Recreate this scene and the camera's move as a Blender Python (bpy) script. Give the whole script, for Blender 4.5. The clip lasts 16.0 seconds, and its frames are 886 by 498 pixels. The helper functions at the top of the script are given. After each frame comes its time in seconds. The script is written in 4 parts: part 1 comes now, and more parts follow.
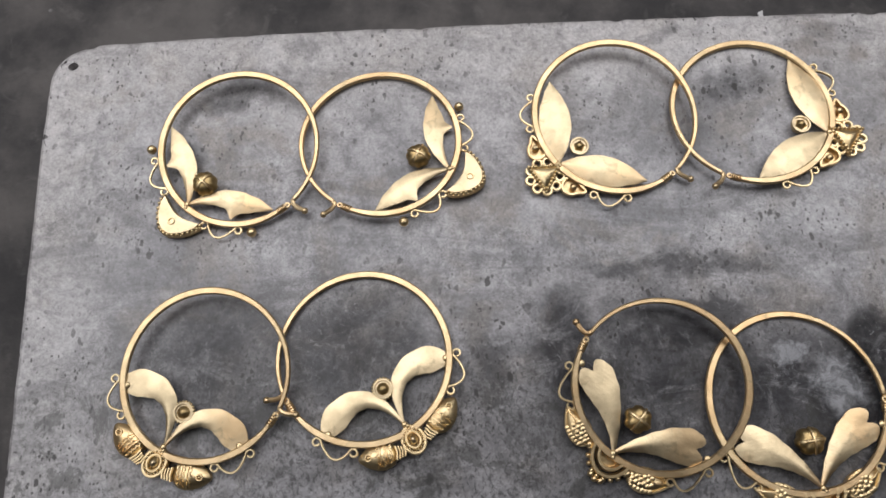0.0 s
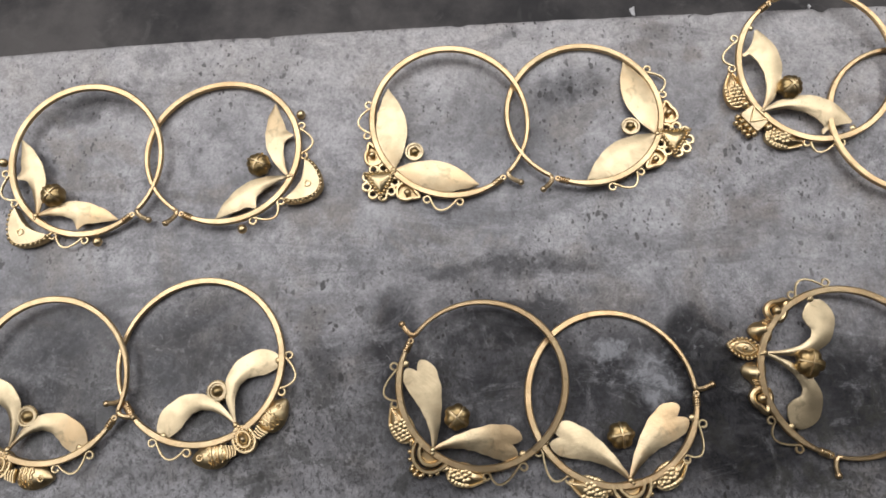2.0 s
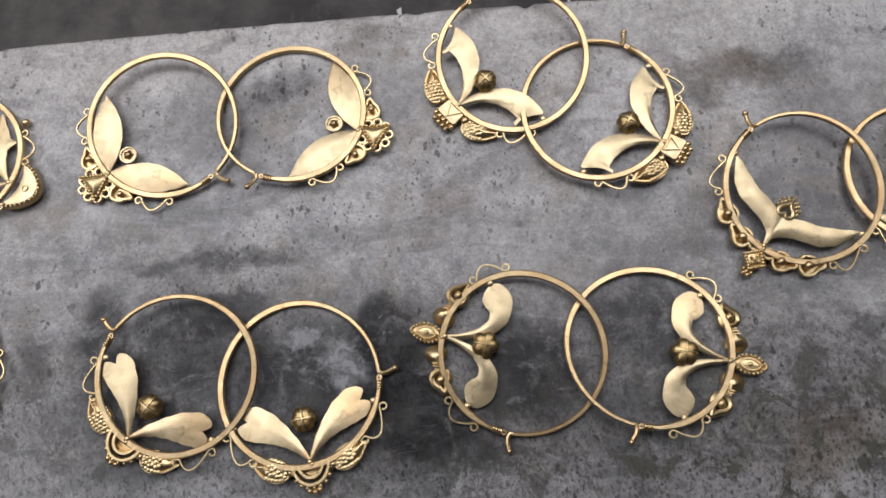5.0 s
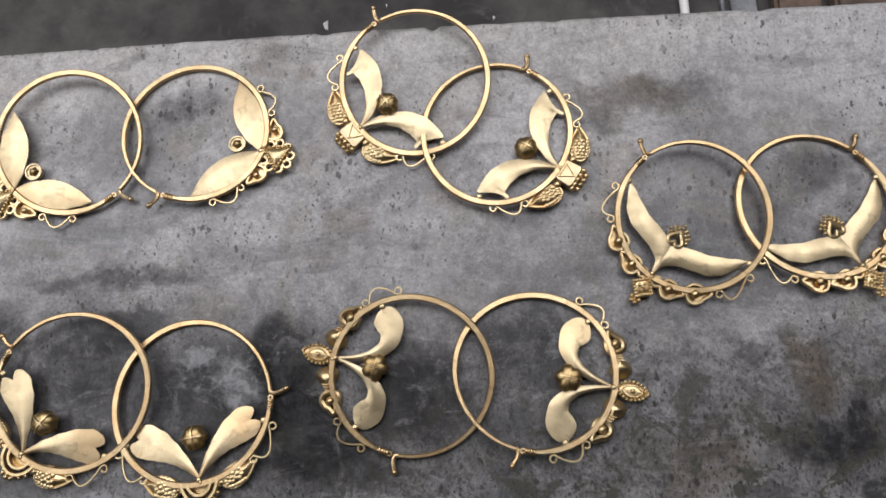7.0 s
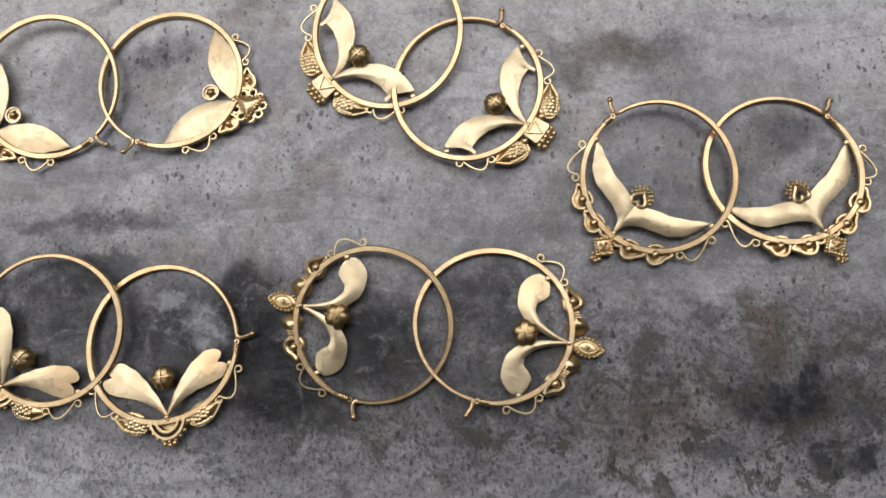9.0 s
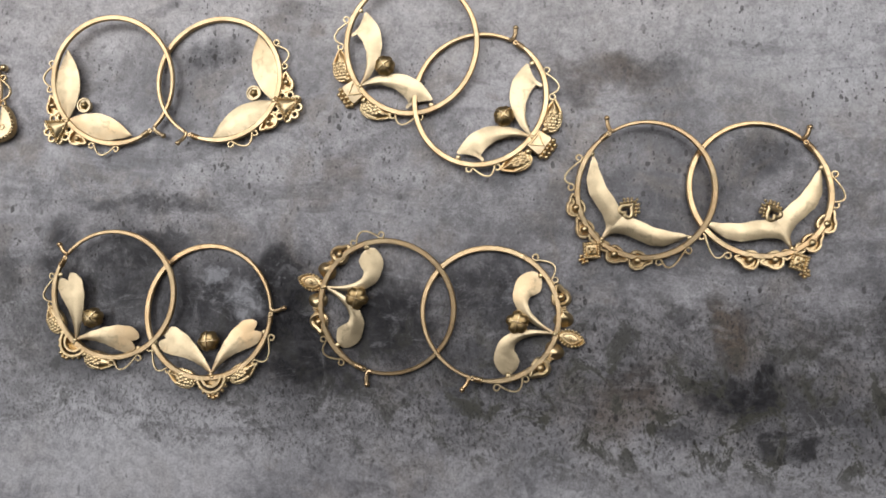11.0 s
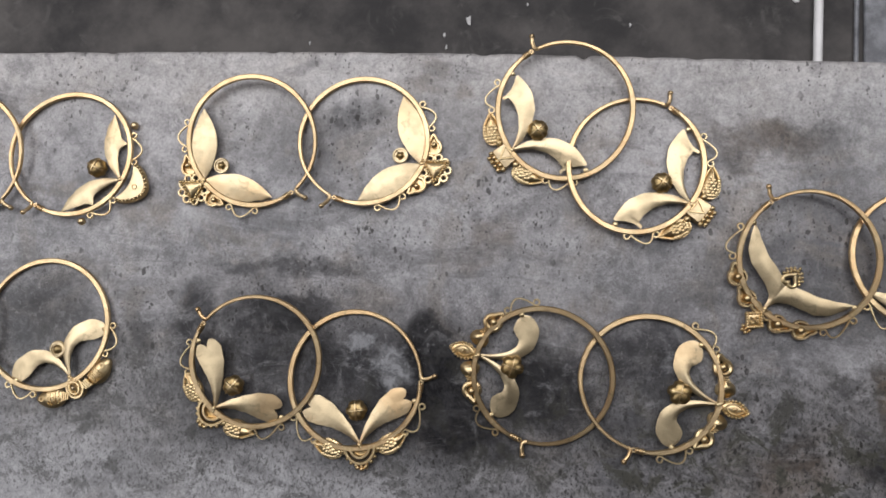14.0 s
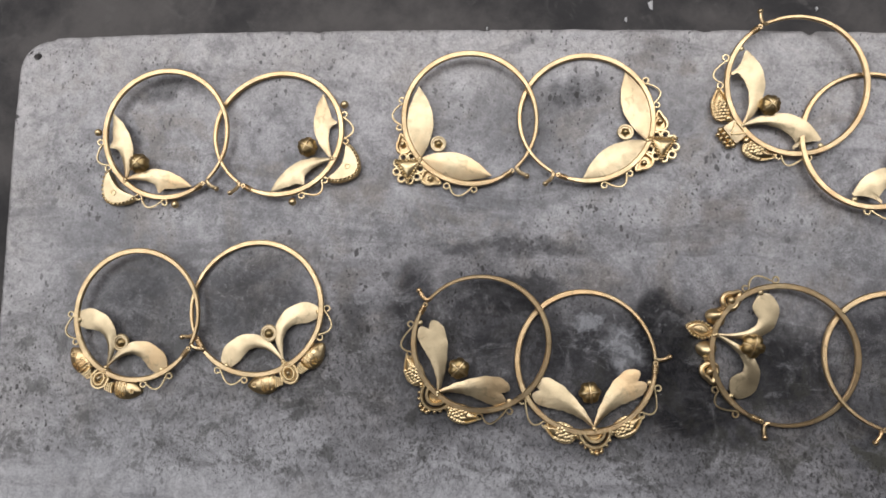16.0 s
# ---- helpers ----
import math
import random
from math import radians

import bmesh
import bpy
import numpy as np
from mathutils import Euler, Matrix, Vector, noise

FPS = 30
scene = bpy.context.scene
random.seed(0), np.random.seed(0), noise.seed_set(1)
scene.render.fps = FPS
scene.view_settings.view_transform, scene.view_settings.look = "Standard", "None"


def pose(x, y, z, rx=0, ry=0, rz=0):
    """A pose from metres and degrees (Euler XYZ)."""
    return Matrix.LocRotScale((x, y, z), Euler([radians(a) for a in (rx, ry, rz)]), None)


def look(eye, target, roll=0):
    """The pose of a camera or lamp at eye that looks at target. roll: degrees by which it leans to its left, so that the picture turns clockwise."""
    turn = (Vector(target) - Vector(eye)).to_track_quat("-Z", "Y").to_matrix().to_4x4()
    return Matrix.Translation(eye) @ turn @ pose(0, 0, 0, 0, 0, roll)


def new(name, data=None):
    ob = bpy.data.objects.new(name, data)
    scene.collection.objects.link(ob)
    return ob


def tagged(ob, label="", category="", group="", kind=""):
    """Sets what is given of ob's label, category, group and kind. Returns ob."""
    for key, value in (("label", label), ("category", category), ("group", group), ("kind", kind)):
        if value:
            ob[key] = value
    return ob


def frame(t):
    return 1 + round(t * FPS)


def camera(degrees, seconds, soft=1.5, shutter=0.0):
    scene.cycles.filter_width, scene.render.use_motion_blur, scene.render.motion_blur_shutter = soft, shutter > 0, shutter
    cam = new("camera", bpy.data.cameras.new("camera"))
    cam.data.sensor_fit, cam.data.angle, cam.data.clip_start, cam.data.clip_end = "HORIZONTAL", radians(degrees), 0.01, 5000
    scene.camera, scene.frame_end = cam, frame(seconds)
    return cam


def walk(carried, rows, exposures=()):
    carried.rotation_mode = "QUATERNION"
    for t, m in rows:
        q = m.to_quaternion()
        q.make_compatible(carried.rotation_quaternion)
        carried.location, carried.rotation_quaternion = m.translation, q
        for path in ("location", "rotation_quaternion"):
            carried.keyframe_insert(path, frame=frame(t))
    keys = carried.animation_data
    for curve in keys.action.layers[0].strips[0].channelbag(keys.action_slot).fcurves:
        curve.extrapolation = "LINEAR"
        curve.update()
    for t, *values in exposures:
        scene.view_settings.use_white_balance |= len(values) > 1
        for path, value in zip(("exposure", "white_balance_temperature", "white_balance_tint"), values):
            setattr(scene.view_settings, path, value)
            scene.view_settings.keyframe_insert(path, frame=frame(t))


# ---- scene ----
cam = camera(61.5, 16.0, soft=1.7)
PATH = [
    (0, (0.13129, -0.13115, 0.20941), (0.12510, -0.05154, -0.07977), -5.35),
    (0.5, (0.13574, -0.13019, 0.21323), (0.12877, -0.05142, -0.07615), -5.90),
    (1, (0.14149, -0.13257, 0.21484), (0.13392, -0.05304, -0.07432), -6.39),
    (1.5, (0.15648, -0.13374, 0.21510), (0.14688, -0.05461, -0.07411), -7.97),
    (2, (0.18238, -0.12637, 0.21701), (0.17331, -0.05543, -0.07434), -9.11),
    (2.5, (0.20731, -0.12772, 0.22145), (0.19739, -0.05410, -0.06921), -10.47),
    (3, (0.22127, -0.13207, 0.21954), (0.21108, -0.05843, -0.07110), -11.25),
    (3.5, (0.23860, -0.12977, 0.21952), (0.22602, -0.06076, -0.07217), -14.03),
    (4, (0.25084, -0.13045, 0.22322), (0.23925, -0.05929, -0.06798), -12.96),
    (4.5, (0.26101, -0.13287, 0.22203), (0.25074, -0.06008, -0.06883), -11.77),
    (4.7, (0.26670, -0.13506, 0.22180), (0.25638, -0.06281, -0.06919), -11.84),
    (6.8, (0.30318, -0.12773, 0.22597), (0.29425, -0.05891, -0.06589), -10.19),
    (7, (0.30722, -0.12646, 0.22598), (0.29638, -0.06013, -0.06640), -12.00),
    (7.5, (0.31152, -0.12443, 0.22601), (0.29887, -0.06045, -0.06681), -13.74),
    (8, (0.31437, -0.12510, 0.22681), (0.29866, -0.06092, -0.06582), -16.17),
    (8.5, (0.32032, -0.12639, 0.22692), (0.30575, -0.06455, -0.06628), -15.32),
    (9, (0.32522, -0.12619, 0.22855), (0.30468, -0.07968, -0.06711), -24.58),
    (9.2, (0.32709, -0.11630, 0.23290), (0.30664, -0.08763, -0.06502), -35.45),
    (11.3, (0.34046, -0.10738, 0.26312), (0.30154, -0.09018, -0.03385), -63.52),
    (11.5, (0.33667, -0.10880, 0.26365), (0.29895, -0.08711, -0.03318), -57.38),
    (12, (0.33083, -0.09890, 0.26675), (0.29077, -0.07867, -0.02987), -60.53),
    (12.5, (0.32501, -0.09431, 0.27033), (0.28689, -0.07075, -0.02631), -55.30),
    (13, (0.31272, -0.08778, 0.26866), (0.27611, -0.06591, -0.02829), -56.14),
    (13.5, (0.29760, -0.08834, 0.26519), (0.26384, -0.06549, -0.03203), -53.41),
    (14, (0.27697, -0.09036, 0.26541), (0.24773, -0.06828, -0.03235), -50.45),
    (14.5, (0.25520, -0.09664, 0.26514), (0.23212, -0.07174, -0.03294), -40.58),
    (15, (0.23515, -0.10120, 0.26446), (0.20508, -0.07379, -0.03276), -45.24),
    (15.5, (0.21621, -0.10477, 0.26465), (0.18735, -0.07622, -0.03259), -42.98),
    (16, (0.19417, -0.10936, 0.26460), (0.16793, -0.07760, -0.03256), -37.43),
]
walk(cam, [(t, look(eye, target, roll)) for t, eye, target, roll in PATH])

# ---- light: a long unseen lamp behind the bench and a shorter one to its left, inferred from the gold's reflections, in a dim workshop ----
world = bpy.data.worlds.new("world")
scene.world = world
world.use_nodes = True
world.node_tree.nodes["Background"].inputs[0].default_value = (0.8, 0.9, 1.0, 1)
world.node_tree.nodes["Background"].inputs[1].default_value = 0.05


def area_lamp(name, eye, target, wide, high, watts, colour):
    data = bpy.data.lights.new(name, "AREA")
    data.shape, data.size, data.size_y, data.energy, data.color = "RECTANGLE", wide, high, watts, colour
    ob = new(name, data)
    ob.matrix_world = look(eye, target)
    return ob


area_lamp("tube_light", (0.12, 0.31, 0.82), (0.12, 0.19, 0.0), 1.8, 0.54, 10.5, (1.0, 0.975, 0.995))
# unseen lamp, added where the gold's reflections point; also lifts the slab's left
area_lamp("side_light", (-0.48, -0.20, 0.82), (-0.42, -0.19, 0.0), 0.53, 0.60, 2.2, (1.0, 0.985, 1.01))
scene.view_settings.exposure = 0.0


# ---- materials ----
class Nodes:
    """A node material under construction."""

    def __init__(self, name):
        self.mat = bpy.data.materials.new(name)
        self.mat.use_nodes = True
        self.tree = self.mat.node_tree
        self.bsdf = self.tree.nodes["Principled BSDF"]
        self.coord = self.tree.nodes.new("ShaderNodeTexCoord").outputs["Object"]

    def node(self, kind, **values):
        n = self.tree.nodes.new(kind)
        for key, value in values.items():
            if key in n.inputs:
                self.feed(n.inputs[key], value)
        return n

    def feed(self, socket, value):
        if isinstance(value, bpy.types.NodeSocket):
            self.tree.links.new(value, socket)
        else:
            socket.default_value = value

    def moved(self, move=(0, 0, 0), scale=(1, 1, 1), turn=0.0):
        n = self.node("ShaderNodeMapping", Vector=self.coord, Location=move, Scale=scale)
        n.inputs["Rotation"].default_value = (0, 0, turn)
        return n.outputs["Vector"]

    def noise(self, scale, detail=4, rough=0.6, vector=None, twist=0.0):
        n = self.node("ShaderNodeTexNoise", Vector=vector or self.coord, Scale=scale, Detail=detail, Roughness=rough, Distortion=twist)
        return n.outputs["Fac"]

    def cells(self, scale, vector=None):
        return self.node("ShaderNodeTexVoronoi", Vector=vector or self.coord, Scale=scale).outputs["Distance"]

    def ramp(self, fac, lo, hi, a=0.0, b=1.0):
        n = self.node("ShaderNodeMapRange", Value=fac)
        n.interpolation_type = "SMOOTHSTEP"
        for key, value in zip(("From Min", "From Max", "To Min", "To Max"), (lo, hi, a, b)):
            n.inputs[key].default_value = value
        return n.outputs["Result"]

    def calc(self, how, a, b=0.0):
        n = self.tree.nodes.new("ShaderNodeMath")
        n.operation = how
        self.feed(n.inputs[0], a)
        self.feed(n.inputs[1], b)
        return n.outputs[0]

    def mix(self, fac, a, b, how="MIX"):
        n = self.tree.nodes.new("ShaderNodeMix")
        n.data_type, n.blend_type = "RGBA", how
        self.feed(n.inputs[0], fac)
        self.feed(n.inputs[6], a)
        self.feed(n.inputs[7], b)
        return n.outputs[2]

    def bump(self, height, strength, distance):
        n = self.node("ShaderNodeBump", Height=height, Strength=strength, Distance=distance)
        self.tree.links.new(n.outputs["Normal"], self.bsdf.inputs["Normal"])

    def set(self, **values):
        for key, value in values.items():
            self.feed(self.bsdf.inputs[key.replace("_", " ")], value)
        return self.mat


def grey(v, warm=0.0):
    return (v * (1 + warm), v, v * (1 - warm), 1)


# marks on the slab: x, y, half length, half width, turn, strength
# near-black spots: soot, plus darker patches just inside the hoops' back arcs
DARK_SPOTS = [
    (0.248, -0.117, 0.020, 0.030, 0.1, 0.96), (0.262, -0.134, 0.024, 0.016, 0.0, 0.90), (0.292, -0.118, 0.016, 0.020, 0.0, 0.75),
    (0.190, -0.104, 0.030, 0.022, 0.2, 0.85), (0.323, -0.102, 0.020, 0.018, 0.4, 0.72), (0.417, -0.056, 0.014, 0.010, 0.0, 0.55), (0.216, -0.024, 0.014, 0.007, 0.3, 0.78),
    (0.066, -0.022, 0.020, 0.007, 0.2, 0.65), (0.180, -0.132, 0.022, 0.014, 0.0, 0.65), (0.058, -0.104, 0.016, 0.014, 0.2, 0.59), (0.104, -0.097, 0.020, 0.016, 0.6, 0.59),
    (0.409, -0.138, 0.016, 0.012, 0.2, 0.91), (0.371, -0.027, 0.020, 0.007, 0.1, 0.65), (0.195, -0.080, 0.045, 0.004, 0.02, 0.65),
    (0.223, -0.114, 0.026, 0.022, 0.0, 0.85), (0.350, -0.031, 0.012, 0.009, 0.2, 0.65), (0.163, -0.104, 0.014, 0.022, 0.2, 0.85), (0.141, -0.107, 0.007, 0.012, 0.4, 0.5)]
# broad dark patches: sooty ground, and lamp falloff painted into the colour
SOOT_FALLOFF = [(0.085, -0.108, 0.060, 0.028, 0.0, 0.78), (0.200, -0.124, 0.060, 0.036, 0.0, 0.90), (0.11, -0.134, 0.06, 0.016, 0.0, 0.35), (0.325, -0.078, 0.05, 0.014, 0.0, 0.5), (0.385, -0.086, 0.045, 0.018, 0.1, 0.55), (0.305, -0.122, 0.055, 0.030, 0.0, 0.70), (0.395, -0.138, 0.05, 0.026, 0.0, 0.5), (0.20, -0.028, 0.05, 0.014, 0.1, 0.3)]
WET = [(0.424, -0.153, 0.010, 0.0055, -0.1, 0.80), (0.374, -0.135, 0.009, 0.007, 0.3, 0.65), (0.387, -0.152, 0.009, 0.0022, -0.1, 0.6), (0.249, -0.112, 0.010, 0.020, 0.3, 0.97), (0.259, -0.132, 0.013, 0.012, 0.0, 0.91), (0.404, -0.115, 0.006, 0.014, 0.35, 0.60), (0.411, -0.138, 0.013, 0.009, 0.3, 0.50), (0.286, -0.120, 0.014, 0.012, 0.0, 0.78), (0.196, -0.095, 0.018, 0.007, 0.2, 0.72), (0.389, -0.111, 0.0055, 0.0055, 0.0, 0.59), (0.416, -0.131, 0.004, 0.003, 0.0, 0.97)]
BROWN = [
    (0.405, -0.115, 0.007, 0.014, 0.35, 0.8), (0.256, -0.012, 0.006, 0.005, 0.2, 0.5), (0.140, -0.060, 0.012, 0.006, 0.4, 0.4),
    (0.269, -0.065, 0.012, 0.007, 0.3, 0.55), (0.243, -0.008, 0.009, 0.006, 0.5, 0.55), (0.360, -0.028, 0.022, 0.008, 0.0, 0.45),
    (0.372, -0.145, 0.020, 0.012, 0.5, 0.5), (0.262, -0.073, 0.016, 0.006, 0.2, 0.4)]
# paler patches: scraped stone, and lamp sheen painted in along band, front and right
PALE_SPOTS = [
    (0.400, -0.100, 0.022, 0.007, 0.1, 0.55),
    (0.278, -0.076, 0.085, 0.016, 0.02, 0.35), (0.222, -0.062, 0.036, 0.016, 0.1, 0.5), (0.11, -0.172, 0.17, 0.032, 0.0, 0.95), (0.16, -0.164, 0.16, 0.024, 0.0, 0.9), (0.400, -0.172, 0.12, 0.024, 0.0, 0.7), (0.110, -0.076, 0.09, 0.016, 0.05, 0.3), (0.405, -0.094, 0.075, 0.018, 0.0, 0.25), (0.022, -0.12, 0.036, 0.09, 0.0, 0.3), (0.430, -0.02, 0.05, 0.03, 0.0, 0.85), (0.18, -0.055, 0.04, 0.012, 0.2, 0.4)]


SCUFFED = [(0.333, -0.107, 0.006, 0.003, 0.4, 0.45), (0.223, -0.105, 0.0055, 0.0045, 0.3, 0.7), (0.235, -0.113, 0.0075, 0.0085, 0.3, 0.75)]


def slab_material():
    m = Nodes("stained_slab")
    warp = m.node("ShaderNodeTexNoise", Vector=m.coord, Scale=70.0, Detail=5.0, Roughness=0.65)
    bent = m.node("ShaderNodeVectorMath")
    bent.operation = "MULTIPLY_ADD"
    m.feed(bent.inputs[0], warp.outputs["Color"])
    bent.inputs[1].default_value = (0.02, 0.02, 0.0)
    m.feed(bent.inputs[2], m.coord)
    where = bent.outputs[0]

    def spots(rows, soft=0.35, hard=1.25):
        whole = None
        for x, y, a, b, turn, strong in rows:
            at = m.node("ShaderNodeMapping", Vector=where)
            at.vector_type = "TEXTURE"
            at.inputs["Location"].default_value = (x + 0.010, y + 0.010, 0)
            at.inputs["Rotation"].default_value = (0, 0, turn)
            at.inputs["Scale"].default_value = (a, b, 1)
            flat = m.node("ShaderNodeVectorMath")
            flat.operation = "MULTIPLY"
            m.feed(flat.inputs[0], at.outputs[0])
            flat.inputs[1].default_value = (1, 1, 0)
            far = m.node("ShaderNodeVectorMath")
            far.operation = "LENGTH"
            m.feed(far.inputs[0], flat.outputs[0])
            spot = m.ramp(far.outputs["Value"], soft, hard, strong, 0.0)
            whole = spot if whole is None else m.calc("MAXIMUM", whole, spot)
        return whole

    split = m.node("ShaderNodeSeparateXYZ", Vector=where)
    cloud = m.noise(19, 6, 0.66, None, 0.4)
    blotch = m.noise(75, 6, 0.70, m.moved((4, 9, 0)), 0.8)
    mottle = m.noise(260, 6, 0.75, None, 0.5)
    fine = m.noise(1100, 4, 0.7)
    colour = m.mix(m.ramp(cloud, 0.36, 0.60), (0.122, 0.123, 0.136, 1), (0.41, 0.403, 0.418, 1))
    colour = m.mix(m.calc("MULTIPLY", m.ramp(blotch, 0.50, 0.66), 0.45), colour, (0.095, 0.095, 0.103, 1))
    colour = m.mix(m.calc("MULTIPLY", m.ramp(m.noise(42, 5, 0.65, m.moved((3, 1, 0)), 0.6), 0.48, 0.64), 0.6), colour, (0.25, 0.215, 0.178, 1))
    # darker, more blotched and dirtier zone: the slab's front and, weaker, its right
    dark_zone = m.calc("MAXIMUM", m.ramp(split.outputs["Y"], -0.108, -0.086, 1.0, 0.2), m.ramp(split.outputs["X"], 0.30, 0.37, 0.0, 0.3))
    # keeps the front strip paler and smoother; lamp sheen put into the colour
    front_sheen = m.calc("MULTIPLY", m.ramp(split.outputs["Y"], -0.166, -0.144, 1.0, 0.0), m.ramp(split.outputs["X"], 0.24, 0.31, 1.0, 0.7))
    dark_zone = m.calc("MULTIPLY", dark_zone, m.calc("SUBTRACT", 1.0, m.calc("MULTIPLY", front_sheen, 0.95)))
    colour = m.mix(m.calc("MULTIPLY", dark_zone, 0.45), colour, (0.13, 0.127, 0.128, 1))
    grime = m.noise(48, 7, 0.72, m.moved((9, 4, 0)), 1.0)
    colour = m.mix(m.calc("MULTIPLY", m.calc("MULTIPLY", m.ramp(grime, 0.47, 0.60), dark_zone), 0.75), colour, (0.075, 0.073, 0.073, 1))
    flake = m.noise(125, 6, 0.72, m.moved((1, 12, 0)), 1.2)
    colour = m.mix(m.calc("MULTIPLY", m.calc("MULTIPLY", m.ramp(flake, 0.56, 0.64), dark_zone), 0.55), colour, (0.06, 0.058, 0.058, 1))
    colour = m.mix(m.calc("MULTIPLY", m.calc("MULTIPLY", m.ramp(flake, 0.36, 0.44, 1.0, 0.0), dark_zone), 0.35), colour, (0.44, 0.44, 0.45, 1))
    # a paler border along the back and the left edge: cleaner stone, and at the back lost lamp sheen painted into the
    # colour
    border = m.calc("MAXIMUM", m.ramp(split.outputs["Y"], -0.038, 0.012), m.ramp(split.outputs["X"], 0.012, 0.055, 1.0, 0.0))
    colour = m.mix(m.calc("MULTIPLY", border, 0.70), colour, (0.45, 0.432, 0.425, 1))
    speck = m.noise(820, 5, 0.7, m.moved((5, 5, 0), (1, 0.7, 1), 0.6), 0.6)
    colour = m.mix(m.calc("MULTIPLY", m.ramp(speck, 0.36, 0.42, 1.0, 0.0), 0.10), colour, (0.50, 0.50, 0.51, 1))
    colour = m.mix(m.calc("MULTIPLY", spots(SOOT_FALLOFF), m.ramp(m.noise(48, 6, 0.7, m.moved((6, 6, 0)), 0.6), 0.34, 0.60, 0.35, 1.0)), colour, (0.052, 0.053, 0.058, 1))
    colour = m.mix(m.calc("MULTIPLY", spots(PALE_SPOTS), m.ramp(cloud, 0.36, 0.62, 0.65, 0.95)), colour, (0.425, 0.428, 0.445, 1))
    dark_mask = m.calc("MULTIPLY", spots(DARK_SPOTS), m.ramp(m.noise(110, 5, 0.65), 0.34, 0.56, 0.45, 1.0))
    colour = m.mix(dark_mask, colour, (0.016, 0.016, 0.019, 1))
    colour = m.mix(m.calc("MULTIPLY", spots(WET, 0.75, 1.1), m.ramp(m.noise(210, 5, 0.7), 0.30, 0.50, 0.70, 1.0)), colour, (0.013, 0.013, 0.015, 1))
    colour = m.mix(m.calc("MULTIPLY", spots(BROWN), m.ramp(blotch, 0.35, 0.55, 0.4, 1.0)), colour, (0.13, 0.095, 0.065, 1))
    smear = m.noise(85, 7, 0.70, m.moved((3, 5, 0), (1, 0.75, 1), 0.5), 1.1)
    colour = m.mix(m.calc("MULTIPLY", m.ramp(smear, 0.52, 0.64), 0.35), colour, (0.085, 0.085, 0.092, 1))
    colour = m.mix(m.calc("MULTIPLY", m.ramp(smear, 0.32, 0.46, 1.0, 0.0), 0.22), colour, (0.47, 0.47, 0.485, 1))
    # broad wiped strokes along the slab
    stroke = m.noise(34, 7, 0.68, m.moved((1, 7, 0), (0.5, 1.5, 1), 0.12), 1.3)
    colour = m.mix(m.calc("MULTIPLY", m.ramp(stroke, 0.51, 0.63), 0.45), colour, (0.095, 0.094, 0.100, 1))
    colour = m.mix(m.calc("MULTIPLY", m.ramp(stroke, 0.36, 0.46, 1.0, 0.0), 0.32), colour, (0.42, 0.42, 0.435, 1))
    tone = m.calc("MULTIPLY", m.ramp(mottle, 0.34, 0.66, 0.82, 1.18), m.ramp(fine, 0.32, 0.68, 0.84, 1.16))
    shade = m.node("ShaderNodeCombineColor")
    for k in range(3):
        m.feed(shade.inputs[k], tone)
    colour = m.mix(1.0, colour, shade.outputs[0], "MULTIPLY")

    def pitted(scale, few, wide, move, patchy):
        cells = m.node("ShaderNodeTexVoronoi", Vector=m.moved(move, (1, 0.62, 1), 0.45), Scale=scale)
        bend = m.node("ShaderNodeVectorMath")
        bend.operation = "MULTIPLY_ADD"
        m.feed(bend.inputs[0], m.node("ShaderNodeTexNoise", Vector=m.coord, Scale=scale * 1.4, Detail=4.0).outputs["Color"])
        bend.inputs[1].default_value = (0.9 / scale,) * 3
        m.feed(bend.inputs[2], m.moved(move, (1, 0.62, 1), 0.45))
        m.feed(cells.inputs["Vector"], bend.outputs[0])
        pick = m.node("ShaderNodeSeparateColor", Color=cells.outputs["Color"])
        chosen = m.ramp(pick.outputs[0], few, few + 0.02)
        size = m.ramp(pick.outputs[1], 0.0, 1.0, wide * 0.35, wide)
        inside = m.ramp(m.calc("DIVIDE", cells.outputs["Distance"], size), 0.8, 1.0, 1.0, 0.0)
        return m.calc("MULTIPLY", m.calc("MULTIPLY", inside, chosen), patchy)

    patch = m.ramp(m.noise(26, 4, 0.6, m.moved((7, 2, 0))), 0.44, 0.60, 0.25, 1.0)
    corner = m.calc("MULTIPLY", m.ramp(split.outputs["Y"], -0.130, -0.085, 1.0, 0.0), m.ramp(split.outputs["X"], 0.26, 0.35, 0.15, 1.0))
    corner = m.calc("MULTIPLY", corner, m.ramp(split.outputs["Y"], -0.163, -0.145, 0.2, 1.0))
    patch = m.calc("MAXIMUM", patch, m.calc("MULTIPLY", corner, 0.9))
    patch = m.calc("MULTIPLY", patch, m.calc("SUBTRACT", 1.0, m.calc("MULTIPLY", front_sheen, 0.8)))
    # ragged black crust, thickest near the worn front corner
    crust = m.noise(78, 9, 0.76, m.moved((11, 3, 0)), 0.5)
    crusted = m.calc("MULTIPLY", m.ramp(crust, 0.545, 0.575), m.calc("MAXIMUM", m.calc("MULTIPLY", corner, 0.9), m.calc("MULTIPLY", dark_zone, 0.55)))
    colour = m.mix(crusted, colour, (0.028, 0.028, 0.025, 1))
    colour = m.mix(m.calc("MULTIPLY", m.calc("MULTIPLY", m.ramp(crust, 0.50, 0.57), corner), 0.35), colour, (0.135, 0.135, 0.105, 1))
    pits = m.calc("MAXIMUM", pitted(480, 0.72, 0.38, (0.3, 0, 0), patch), pitted(1050, 0.72, 0.42, (5, 3, 0), patch))
